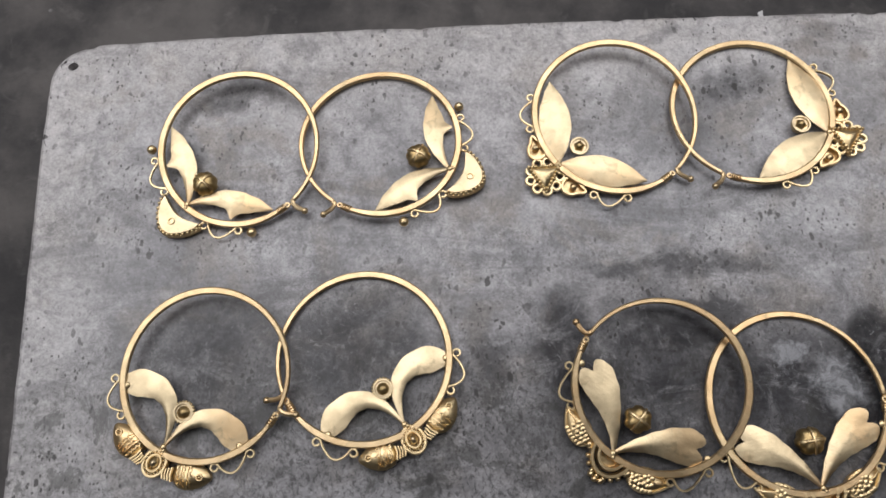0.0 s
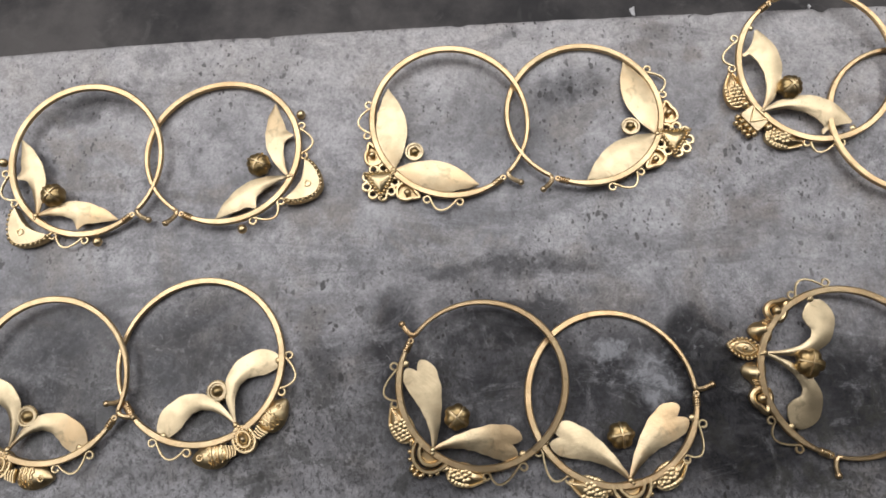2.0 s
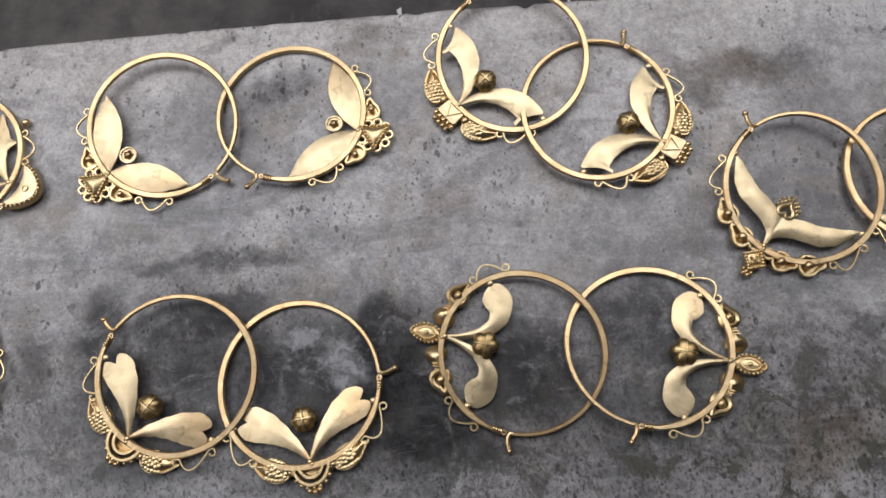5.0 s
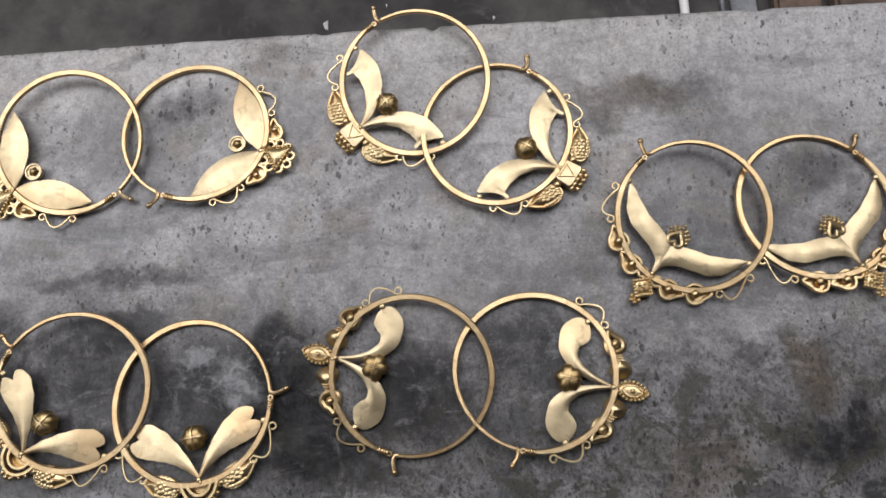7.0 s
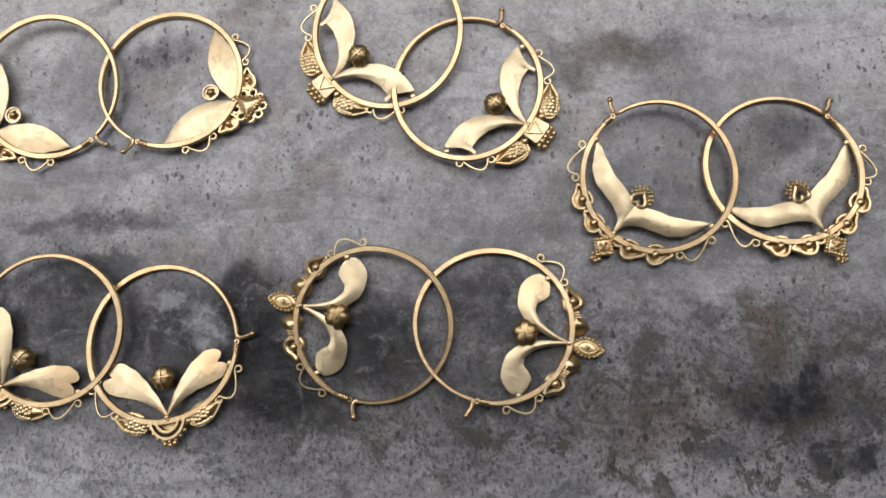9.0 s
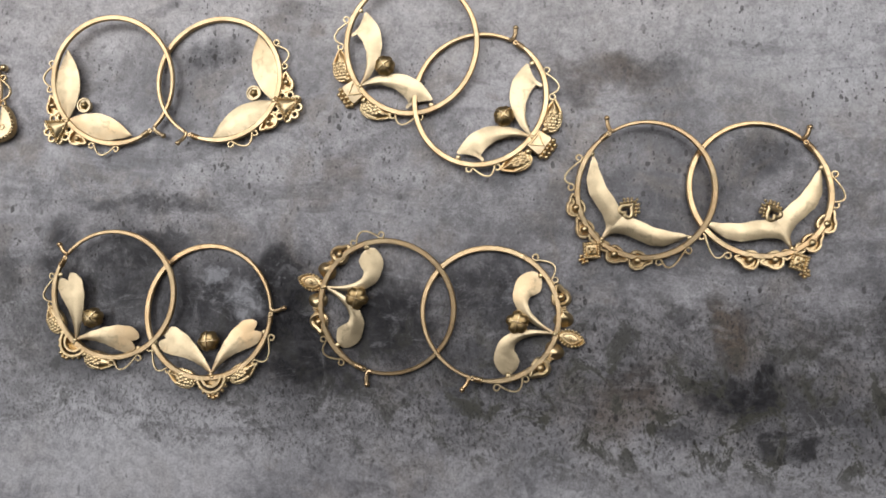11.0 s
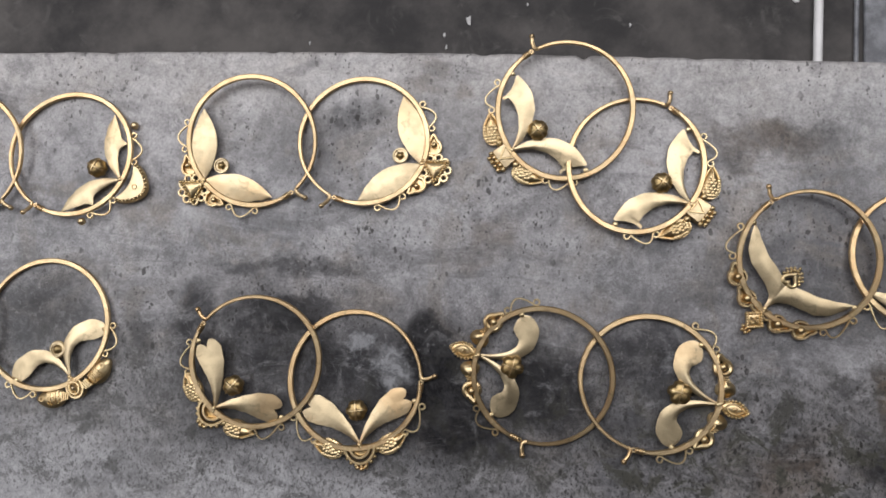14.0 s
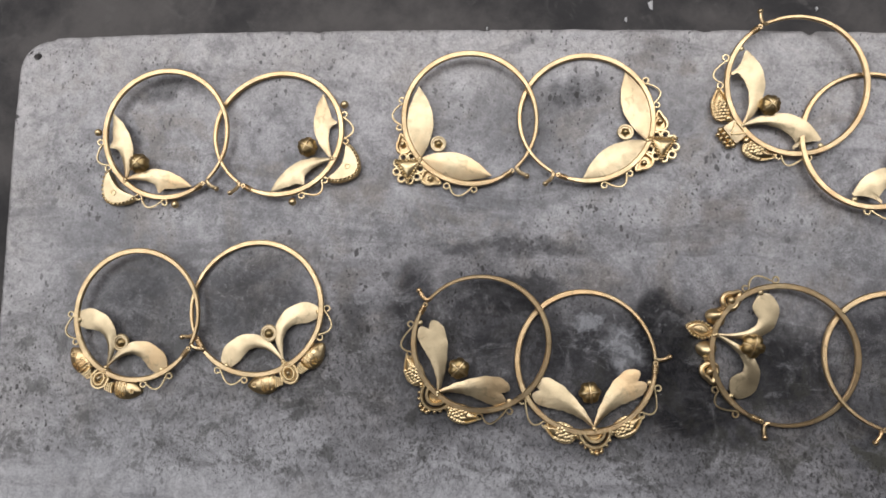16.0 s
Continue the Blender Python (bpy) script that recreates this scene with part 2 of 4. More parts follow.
    pits = m.calc("MAXIMUM", pits, pitted(240, 0.80, 0.27, (2, 7, 0), m.calc("MAXIMUM", patch, 0.5)))
    scuff = m.noise(520, 4, 0.6, m.moved((1, 1, 0), (1, 0.22, 1), 1.25), 1.0)
    scuffs = m.calc("MULTIPLY", m.ramp(scuff, 0.66, 0.72), m.ramp(cloud, 0.45, 0.6, 0.2, 0.8))
    colour = m.mix(m.calc("MULTIPLY", pits, 0.92), colour, (0.026, 0.024, 0.023, 1))
    colour = m.mix(m.calc("MULTIPLY", scuffs, 0.6), colour, (0.07, 0.068, 0.068, 1))
    pale = m.ramp(m.noise(380, 4, 0.6, m.moved((2, 8, 0), (1, 0.5, 1), 0.3), 0.8), 0.66, 0.74)
    colour = m.mix(m.calc("MULTIPLY", pale, 0.10), colour, (0.58, 0.58, 0.58, 1))
    colour = m.mix(m.calc("MULTIPLY", m.calc("MULTIPLY", m.ramp(speck, 0.54, 0.59), m.calc("MAXIMUM", dark_zone, 0.12)), m.ramp(split.outputs["X"], 0.03, 0.10, 0.25, 0.7)), colour, (0.035, 0.034, 0.034, 1))
    crack = m.noise(210, 7, 0.7, m.moved((8, 3, 0)), 2.0)
    crack = m.calc("MULTIPLY", m.ramp(m.calc("ABSOLUTE", m.calc("SUBTRACT", crack, 0.5)), 0.0, 0.016, 1.0, 0.0), m.calc("MULTIPLY", dark_zone, m.ramp(grime, 0.42, 0.55)))
    colour = m.mix(m.calc("MULTIPLY", crack, 0.8), colour, (0.03, 0.029, 0.028, 1))
    colour = m.mix(m.calc("MULTIPLY", spots(SCUFFED, 0.6, 1.15), m.ramp(mottle, 0.40, 0.56, 0.35, 1.0)), colour, (0.36, 0.37, 0.39, 1))
    # a band where the face has flaked: fine dark veins between pale flakes
    flaked = m.calc("MULTIPLY", m.ramp(split.outputs["Y"], -0.128, -0.088), m.ramp(split.outputs["Y"], -0.046, -0.020, 1.0, 0.0))
    flaked = m.calc("MULTIPLY", flaked, m.ramp(m.noise(30, 4, 0.6, m.moved((2, 6, 0))), 0.40, 0.58, 0.25, 1.0))
    vein = m.noise(330, 6, 0.74, m.moved((6, 2, 0)), 1.6)
    veins = m.ramp(m.calc("ABSOLUTE", m.calc("SUBTRACT", vein, 0.5)), 0.0, 0.030, 1.0, 0.0)
    colour = m.mix(m.calc("MULTIPLY", m.calc("MULTIPLY", veins, flaked), 0.62), colour, (0.045, 0.044, 0.047, 1))
    colour = m.mix(m.calc("MULTIPLY", m.calc("MULTIPLY", m.ramp(vein, 0.58, 0.68), flaked), 0.35), colour, (0.46, 0.46, 0.48, 1))
    height = m.calc("SUBTRACT", m.calc("ADD", m.calc("MULTIPLY", mottle, 0.5), m.calc("MULTIPLY", fine, 0.2)), m.ramp(scuff, 0.66, 0.72))
    m.bump(height, 0.30, 0.0004)
    return m.set(Base_Color=colour, Roughness=m.ramp(blotch, 0.3, 0.7, 0.27, 0.42), Specular_IOR_Level=m.calc("SUBTRACT", 0.5, m.calc("MULTIPLY", dark_mask, 0.38)))


def gold_material(name, base, rough, dull=0.6):
    m = Nodes(name)
    at = m.node("ShaderNodeObjectInfo").outputs["Random"]
    broad = m.noise(140, 4, 0.6)
    fine = m.noise(1600, 3, 0.6)
    dark = tuple(c * 0.62 for c in base[:3]) + (1,)
    red = (base[0] * 0.96, base[1] * 0.83, base[2] * 0.72, 1)
    colour = m.mix(m.calc("MULTIPLY", m.ramp(broad, 0.42, 0.72), dull), base, dark)
    tarnish = m.ramp(m.noise(55, 4, 0.6, m.moved((2, 3, 1))), 0.40, 0.62)
    colour = m.mix(m.calc("MULTIPLY", m.calc("MULTIPLY", at, tarnish), 0.95), colour, red)
    colour = m.mix(m.calc("MULTIPLY", m.ramp(m.noise(620, 4, 0.7), 0.60, 0.70), 0.45), colour, dark)
    bare = m.ramp(m.noise(210, 5, 0.68, m.moved((5, 1, 2)), 0.8), 0.56, 0.68)
    colour = m.mix(m.calc("MULTIPLY", bare, 0.5), colour, tuple(c * 0.48 for c in base[:3]) + (1,))
    scratch = m.noise(900, 3, 0.6, m.moved((0, 0, 0), (1, 0.12, 1), 0.7))
    m.bump(m.calc("ADD", m.calc("MULTIPLY", broad, 0.6), m.calc("MULTIPLY", scratch, 0.10)), 0.45, 0.0009)
    r = m.ramp(m.calc("ADD", m.calc("MULTIPLY", broad, 0.6), m.calc("MULTIPLY", fine, 0.4)), 0.3, 0.7, rough - 0.07, rough + 0.1)
    return m.set(Base_Color=colour, Metallic=1.0, Roughness=r)


def floor_material():
    m = Nodes("dark_floor")
    colour = m.mix(m.ramp(m.noise(22, 6, 0.65), 0.35, 0.68), (0.024, 0.023, 0.024, 1), (0.095, 0.088, 0.084, 1))
    colour = m.mix(m.calc("MULTIPLY", m.ramp(m.noise(75, 5, 0.7, None, 0.8), 0.55, 0.72), 0.5), colour, (0.12, 0.115, 0.11, 1))
    specks = m.ramp(m.cells(70), 0.05, 0.075, 1.0, 0.0)
    specks = m.calc("MULTIPLY", specks, m.ramp(m.noise(33, 2), 0.56, 0.6))
    colour = m.mix(m.calc("MULTIPLY", specks, 0.6), colour, grey(0.45))
    m.bump(m.noise(300, 5, 0.7), 0.5, 0.001)
    return m.set(Base_Color=colour, Roughness=0.75)


def plain_material(name, a, b, scale, rough=0.6):
    m = Nodes(name)
    n = m.noise(scale, 5, 0.65)
    m.bump(n, 0.2, 0.0005)
    return m.set(Base_Color=m.mix(m.ramp(n, 0.35, 0.65), a, b), Roughness=rough)


SLAB = slab_material()
FLOOR = floor_material()
BAND = gold_material("hoop_gold", (0.68, 0.525, 0.31, 1), 0.38)
LEAF = gold_material("leaf_gold", (0.645, 0.53, 0.34, 1), 0.40, 0.55)
BRIGHT = gold_material("ornament_gold", (0.76, 0.60, 0.345, 1), 0.36)
DARK = gold_material("bead_gold", (0.50, 0.37, 0.18, 1), 0.38)
WIRE = gold_material("wire_gold", (0.82, 0.67, 0.40, 1), 0.38)
WALL = plain_material("workshop_wall", grey(0.34), grey(0.40), 3, 0.9)
PALE = plain_material("white_plastic", grey(0.75), grey(0.82), 60, 0.4)
STEEL = plain_material("steel_bar", (0.11, 0.115, 0.13, 1), (0.24, 0.25, 0.27, 1), 120, 0.5)
WOOD = plain_material("dark_wood", (0.07, 0.048, 0.036, 1), (0.18, 0.122, 0.092, 1), 70, 0.7)
SCRAP = plain_material("paint_scrap", grey(0.5), grey(0.62), 300, 0.8)


# ---- mesh helpers ----
def part(name, bm, material, parent=None, label="", smooth=True):
    """Links a bmesh as one mesh object, under a thing or a part."""
    me = bpy.data.meshes.new(name)
    bmesh.ops.recalc_face_normals(bm, faces=bm.faces)
    for f in bm.faces:
        f.smooth = smooth
    bm.to_mesh(me)
    bm.free()
    if smooth:
        me.set_sharp_from_angle(angle=radians(38))
    me.materials.append(material)
    ob = new(name, me)
    ob.parent = parent
    if label:
        tagged(ob, label)
    return ob


def ball(bm, at, r, flat=1.0, rings=6, sides=10):
    bmesh.ops.create_uvsphere(bm, u_segments=sides, v_segments=rings, radius=1, matrix=Matrix.Translation(at) @ Matrix.Diagonal((r, r, r * flat, 1)))


def tube(bm, path, radius, sides=8, closed=False, flat=1.0):
    """A swept wire. radius: a number, or a function of 0 to 1; flat: height over width."""
    n = len(path)
    rings = []
    for i, p in enumerate(path):
        a = path[(i - 1) % n] if closed or i else path[0]
        b = path[(i + 1) % n] if closed or i < n - 1 else path[-1]
        way = (b - a).normalized()
        side = Vector((-way.y, way.x, 0))
        side = side.normalized() if side.length > 1e-6 else Vector((1, 0, 0))
        up = way.cross(side)
        r = radius(i / (n - 1)) if callable(radius) else radius
        rings.append([bm.verts.new(p + side * r * math.cos(k * math.tau / sides) + up * r * flat * math.sin(k * math.tau / sides)) for k in range(sides)])
    for i in range(n if closed else n - 1):
        a, b = rings[i], rings[(i + 1) % n]
        for k in range(sides):
            bm.faces.new((a[k], a[(k + 1) % sides], b[(k + 1) % sides], b[k]))
    if not closed:
        bm.faces.new(rings[0])
        bm.faces.new(rings[-1])


def plate(bm, outline, low, high, edge=0.0004, dome=0.0, middle=None):
    """A solid from an outline: upright wall, bevelled rim, and a top that rises to its middle."""
    n = len(outline)
    mid = middle or sum((Vector(p) for p in outline), Vector((0, 0))) / n
    mid = Vector(mid)
    levels = [(0.0, low), (0.0, high - edge), (edge, high)]
    rings = []
    for inset, z in levels:
        ring = []
        for p in outline:
            d = mid - Vector(p)
            q = Vector(p) + d.normalized() * min(inset, d.length * 0.5)
            ring.append(bm.verts.new((q.x, q.y, z)))
        rings.append(ring)
    if dome:
        for k in (0.35, 0.65):
            rings.append([bm.verts.new((v.co.x + (mid.x - v.co.x) * k, v.co.y + (mid.y - v.co.y) * k, high + dome * (1 - (1 - k) ** 2))) for v in rings[2]])
    for a, b in zip(rings, rings[1:]):
        for k in range(n):
            bm.faces.new((a[k], a[(k + 1) % n], b[(k + 1) % n], b[k]))
    top = bm.verts.new((mid.x, mid.y, high + dome))
    for k in range(n):
        bm.faces.new((rings[-1][k], rings[-1][(k + 1) % n], top))
    bm.faces.new(rings[0])


def bezier(a, b, c, n=24):
    return [a * (1 - t) ** 2 + b * 2 * t * (1 - t) + c * t * t for t in (k / (n - 1) for k in range(n))]


def turned(points, at, angle):
    """2D points turned by an angle and moved."""
    c, s = math.cos(angle), math.sin(angle)
    return [Vector((at[0] + c * x - s * y, at[1] + s * x + c * y)) for x, y in points]


MM = 0.001


# ---- the setting ----
FLOOR_Z = -0.053


def box(bm, x0, x1, y0, y1, z0, z1):
    bmesh.ops.create_cube(bm, size=1, matrix=Matrix.Translation(((x0 + x1) / 2, (y0 + y1) / 2, (z0 + z1) / 2)) @ Matrix.Diagonal((x1 - x0, y1 - y0, z1 - z0, 1)))


def build_room():
    bm = bmesh.new()
    box(bm, -2.6, 3.0, -2.6, 2.6, FLOOR_Z - 0.1, FLOOR_Z)
    tagged(part("floor", bm, FLOOR, smooth=False), "dark sooty workshop floor with pale paint specks", "floor", kind="structure")
    # walls and ceiling are unseen, added to close the room and bounce lamp light
    for name, span in (("wall_north", (-2.6, 3.0, 2.5, 2.6)), ("wall_south", (-2.6, 3.0, -2.6, -2.5)), ("wall_west", (-2.6, -2.5, -2.5, 2.5)), ("wall_east", (2.9, 3.0, -2.5, 2.5))):
        bm = bmesh.new()
        box(bm, *span, FLOOR_Z, 2.3)
        tagged(part(name, bm, WALL, smooth=False), "plain grey wall out of view, added to close the room", "wall", kind="structure")
    bm = bmesh.new()
    box(bm, -2.6, 3.0, -2.6, 2.6, 2.3, 2.4)
    tagged(part("ceiling", bm, WALL, smooth=False), "plain grey ceiling out of view, added to close the room", "ceiling", kind="structure")


def build_slab():
    """A thick worn slab with a rounded corner, a slightly bowed, chipped back edge and a drilled hole."""
    def back(x):
        return -0.0046 + 0.0068 * (1 - math.exp(-max(x, 0) / 0.10)) - 0.002 * max(0, x - 0.25) / 0.2

    chips = [(0.2985, 0.0022, 0.0013), (0.262, 0.0030, 0.0007), (0.183, 0.0025, 0.0006), (0.338, 0.003, 0.0005), (0.12, 0.002, 0.0006), (0.405, 0.004, 0.0007)]
    pts = []
    r = 0.0125
    for k in range(9):
        a = math.pi - k * math.pi / 16
        pts.append((0.0032 + r * (1 + math.cos(a)), back(0.0) - r + r * math.sin(a)))
    x = pts[-1][0] + 0.002
    while x < 0.70:
        y = back(x) + 0.00025 * noise.noise((x * 160, 0, 0)) + 0.0003 * noise.noise((x * 45, 3, 0))
        for cx, w, d in chips:
            y -= d * max(0, 1 - ((x - cx) / w) ** 2)
        pts.append((x, y))
        x += 0.0009
    pts += [(0.702, -0.36), (0.016, -0.36)]
    y = -0.35
    while y < -0.022:
        pts.append((0.0032 + 0.035 * max(0, -y - 0.04) * 0.9 + 0.0003 * noise.noise((y * 120, 9, 0)), y))
        y += 0.002
    bm = bmesh.new()

    def loop(inset, z):
        out = []
        n = len(pts)
        for i, p in enumerate(pts):
            a, b = Vector(pts[i - 1]), Vector(pts[(i + 1) % n])
            d = (b - a).normalized()
            out.append(bm.verts.new((p[0] + d.y * inset, p[1] - d.x * inset, z)))
        return out

    rings = [loop(0, FLOOR_Z), loop(0, -0.0012), loop(0.0004, -0.0003), loop(0.0012, 0.0)]
    n = len(pts)
    for a, b in zip(rings, rings[1:]):
        for k in range(n):
            bm.faces.new((a[k], a[(k + 1) % n], b[(k + 1) % n], b[k]))
    bm.faces.new(rings[0])
    top_edges = [bm.edges.get((rings[-1][k], rings[-1][(k + 1) % n])) for k in range(n)]
    for hx, hy, hr, deep in ((0.0103, -0.0113, 0.0015, 0.012), (0.0074, -0.0097, 0.0007, 0.001)):
        rim, low = [], []
        for k in range(18):
            a = k * math.tau / 18
            rr = hr * (1 + 0.12 * math.sin(2 * a + 1))
            rim.append(bm.verts.new((hx + rr * math.cos(a), hy + rr * math.sin(a), 0)))
            low.append(bm.verts.new((hx + rr * 0.8 * math.cos(a), hy + rr * 0.8 * math.sin(a), -deep)))
        for k in range(18):
            bm.faces.new((rim[k], rim[(k + 1) % 18], low[(k + 1) % 18], low[k]))
        bm.faces.new(low)
        top_edges += [bm.edges.get((rim[k], rim[(k + 1) % 18])) for k in range(18)]
    bmesh.ops.triangle_fill(bm, use_beauty=True, use_dissolve=False, edges=top_edges, normal=(0, 0, 1))
    ob = part("work_slab", bm, SLAB, smooth=False)
    return tagged(ob, "worn grey stone work slab, stained and pitted, resting on the floor", "slab")


# ---- the earrings, in millimetres; x runs from the hoop's centre out through the ornament ----
def gold(name, bm, material, parent, label=""):
    bmesh.ops.scale(bm, vec=(MM, MM, MM), verts=bm.verts)
    return part(name, bm, material, parent, label)


def V(x, y, z=0.0):
    return Vector((x, y, z))


def hoop(parent, long, short, skew, s, catch, hook, rng):
    """The hoop: a band that narrows to a wire, its hook and its wrapped catch."""
    path, n = [], 120
    a0, a1 = math.radians(max(catch, hook - 8)), math.radians(hook - 360)
    wob, ph = rng.uniform(0.05, 0.15), rng.uniform(0, 6)
    for k in range(n):
        a = a0 + (a1 - a0) * k / (n - 1)
        d = s * a - skew
        rr = long * short / math.hypot(short * math.cos(d), long * math.sin(d)) + wob * math.sin(3 * a + ph)
        path.append(V(rr * math.cos(a), s * rr * math.sin(a)))
    bm = bmesh.new()
    rings = []
    for i, p in enumerate(path):
        t = i / (n - 1)
        w = 0.55 + 0.44 * min(1, t * 14) * (1 - max(0, (t - 0.72) / 0.28) ** 0.8)
        h = 0.72
        out = p.normalized()
        c = min(w, h) * 0.42
        ring = []
        for u, v in ((-w, -h + c), (-w + c, -h), (w - c, -h), (w, -h + c), (w, h - c), (w - c, h), (-w + c, h), (-w, h - c)):
            q = p + out * u
            ring.append(bm.verts.new((q.x, q.y, v)))
        rings.append(ring)
    for a, b in zip(rings, rings[1:]):
        for k in range(8):
            bm.faces.new((a[k], a[(k + 1) % 8], b[(k + 1) % 8], b[k]))
    bm.faces.new(rings[0])
    bm.faces.new(rings[-1])
    gold("band", bm, BAND, parent)
    end = path[-1]
    out, along = end.normalized(), (path[-1] - path[-3]).normalized()
    bm = bmesh.new()
    pts = [end - along * 0.4, end + along * 0.7 + out * 0.1, end + along * 1.2 + out * 1.0, end + along * 1.1 + out * 2.6, end + along * 0.6 + out * 4.0, end + along * 0.3 + out * 4.9]
    fine = []
    for a, b in zip(pts, pts[1:]):
        fine += [a.lerp(b, k / 4) for k in range(4)]
    fine.append(pts[-1])
    tube(bm, fine, lambda t: 0.70 if t < 0.85 else 0.70 + 1.6 * (t - 0.85), 8)
    ball(bm, pts[-1], 1.0)
    gold("hook", bm, BAND, parent)
    bm = bmesh.new()
    start = path[0]
    along = (path[0] - path[2]).normalized()
    for k in range(4):
        q = start - along * (0.2 + 0.75 * k)
        ring = [q + start.normalized() * 0.8 * math.cos(b * math.tau / 12) + V(0, 0, 0.8 * math.sin(b * math.tau / 12)) for b in range(12)]
        vs = []
        for p in ring:
            vs.append(p)
        tube(bm, vs, 0.36, 6, closed=True)
    eye = [start + along * (0.7 + 0.6 * math.cos(b * math.tau / 14)) + start.normalized() * 0.6 * math.sin(b * math.tau / 14) for b in range(14)]
    tube(bm, eye, 0.4, 6, closed=True)
    gold("catch", bm, BAND, parent, "wrapped wire catch")


def leaf(parent, joint, mid, tip, rows, s, cap="point", bend=0.0, thick=0.45, dome=0.4, rng=None):
    """A sheet leaf along a bent axis. rows: place along it, half width towards the hoop's centre, half width towards the band."""
    a, c = V(joint, 0), V(*tip)
    b = V(*mid) * 2 - (a + c) / 2
    n, m = 44, 11
    axis = bezier(a, b, c, n)
    ss = [row[0] for row in rows]
    fine = np.linspace(0, 1, 121)
    soft = np.hanning(17 if cap != "point" else 11)[1:-1]
    wide = []
    for side in (1, 2):
        w = np.interp(fine, ss, [row[side] for row in rows])
        wide.append(np.convolve(np.pad(w, len(soft) // 2, mode="edge"), soft / soft.sum(), mode="valid"))
    if cap == "round":
        for w in wide:
            w *= np.sqrt(np.clip(1 - (np.clip(fine - 0.80, 0, 1) / 0.20) ** 2, 0.004, 1))
    bm = bmesh.new()
    top, low = [], []
    for i, p in enumerate(axis):
        t = i / (n - 1)
        way = (axis[min(i + 1, n - 1)] - axis[max(i - 1, 0)]).normalized()
        inner = V(-way.y, way.x)
        p = p + inner * bend * math.sin(t * math.tau)
        wi, wo = np.interp(t, fine, wide[0]), np.interp(t, fine, wide[1])
        wi += 0.09 * math.sin(31 * t + 5 * joint) * min(1, wi / 2)
        wo += 0.08 * math.sin(37 * t + 3 * joint) * min(1, wo / 2)
        trow, lrow = [], []
        for k in range(m):
            u = -1 + 2 * k / (m - 1)
            q = p + inner * (wi * u if u > 0 else wo * u)
            blend = max(0, (t - 0.72) / 0.28)
            blend = blend * blend * (3 - 2 * blend)
            if cap == "heart":
                q += way * blend * (1.5 * math.sin(math.pi * abs(u)) - 1.0 * (1 - abs(u)) ** 2)
            elif cap == "fishtail":
                q += way * blend * (-4.8 * abs(u) - 1.3 * math.sin(math.pi * abs(u)) if u < 0 else 0.0)
            z = dome * (1 - abs(u) ** 1.6) * math.sin(math.pi * min(1, 0.12 + 0.8 * t)) + 0.25 * math.sin(t * 4 + (rng.random() * 0.02 if rng else 0))
            trow.append(bm.verts.new((q.x, s * q.y, z + 0.1)))
            lrow.append(bm.verts.new((q.x, s * q.y, z + 0.1 - thick)))
        top.append(trow)
        low.append(lrow)
    for i in range(n - 1):
        for k in range(m - 1):
            bm.faces.new((top[i][k], top[i + 1][k], top[i + 1][k + 1], top[i][k + 1]))
            bm.faces.new((low[i][k], low[i][k + 1], low[i + 1][k + 1], low[i + 1][k]))
    for i in range(n - 1):
        for k in (0, m - 1):
            bm.faces.new((top[i][k], low[i][k], low[i + 1][k], top[i + 1][k]))
    for k in range(m - 1):
        for i in (0, n - 1):
            bm.faces.new((top[i][k], top[i][k + 1], low[i][k + 1], low[i][k]))
    gold("leaf", bm, LEAF, parent)


def scroll(parent, far, near, bulge, s, rim):
    """A thin wire bent to an S, a curl at each end round the points far and near."""
    size = 1.15
    a, b, c = V(*far).normalized() * (rim + size), V(*bulge).normalized() * (rim + 3.6), V(*near).normalized() * (rim + size)
    far, near = a, c
    turn = 1 if (b - (a + c) / 2).cross(c - a).z > 0 else -1
    for _ in range(2):
        arc = bezier(a, b * 2 - (a + c) / 2, c, 26)
        first, last = (arc[1] - arc[0]).normalized(), (arc[-1] - arc[-2]).normalized()
        left = V(first.y, -first.x) * turn
        right = V(last.y, -last.x) * turn
        a, c = V(*far) - left * size, V(*near) - right * size

    def curl(at, way, side):
        out = []
        for k in range(24):
            ang = k / 23 * 1.75 * math.pi
            rr = size * (1 - 0.28 * k / 23)
            out.append(at + side * size + (-side * math.cos(ang) + way * math.sin(ang)) * rr)
        return out

    pts = curl(a, -first, left)[::-1] + arc[1:-1] + curl(c, last, right)
    bm = bmesh.new()
    tube(bm, [V(p.x, s * p.y, -0.2) for p in pts], 0.33, 6, flat=1.5)
    gold("scroll", bm, WIRE, parent)


def grains(bm, points, r, z, s=1):
    for p in points:
        ball(bm, (p[0], s * p[1], z), r, 1.0, 5, 8)


def circle(at, r, n, ry=None, a0=0.0):
    return [Vector((at[0] + r * math.cos(a0 + k * math.tau / n), at[1] + (ry or r) * math.sin(a0 + k * math.tau / n))) for k in range(n)]


def drop_outline(length, wide, n=22):
    """A teardrop, its point at +x."""
    out = []
    for k in range(n):
        a = k * math.tau / n
        out.append((length / 2 * math.cos(a), wide / 2 * math.sin(a) * (1 - 0.55 * math.cos(a)) * (0.75 if math.cos(a) > 0.2 else 1)))
    return out


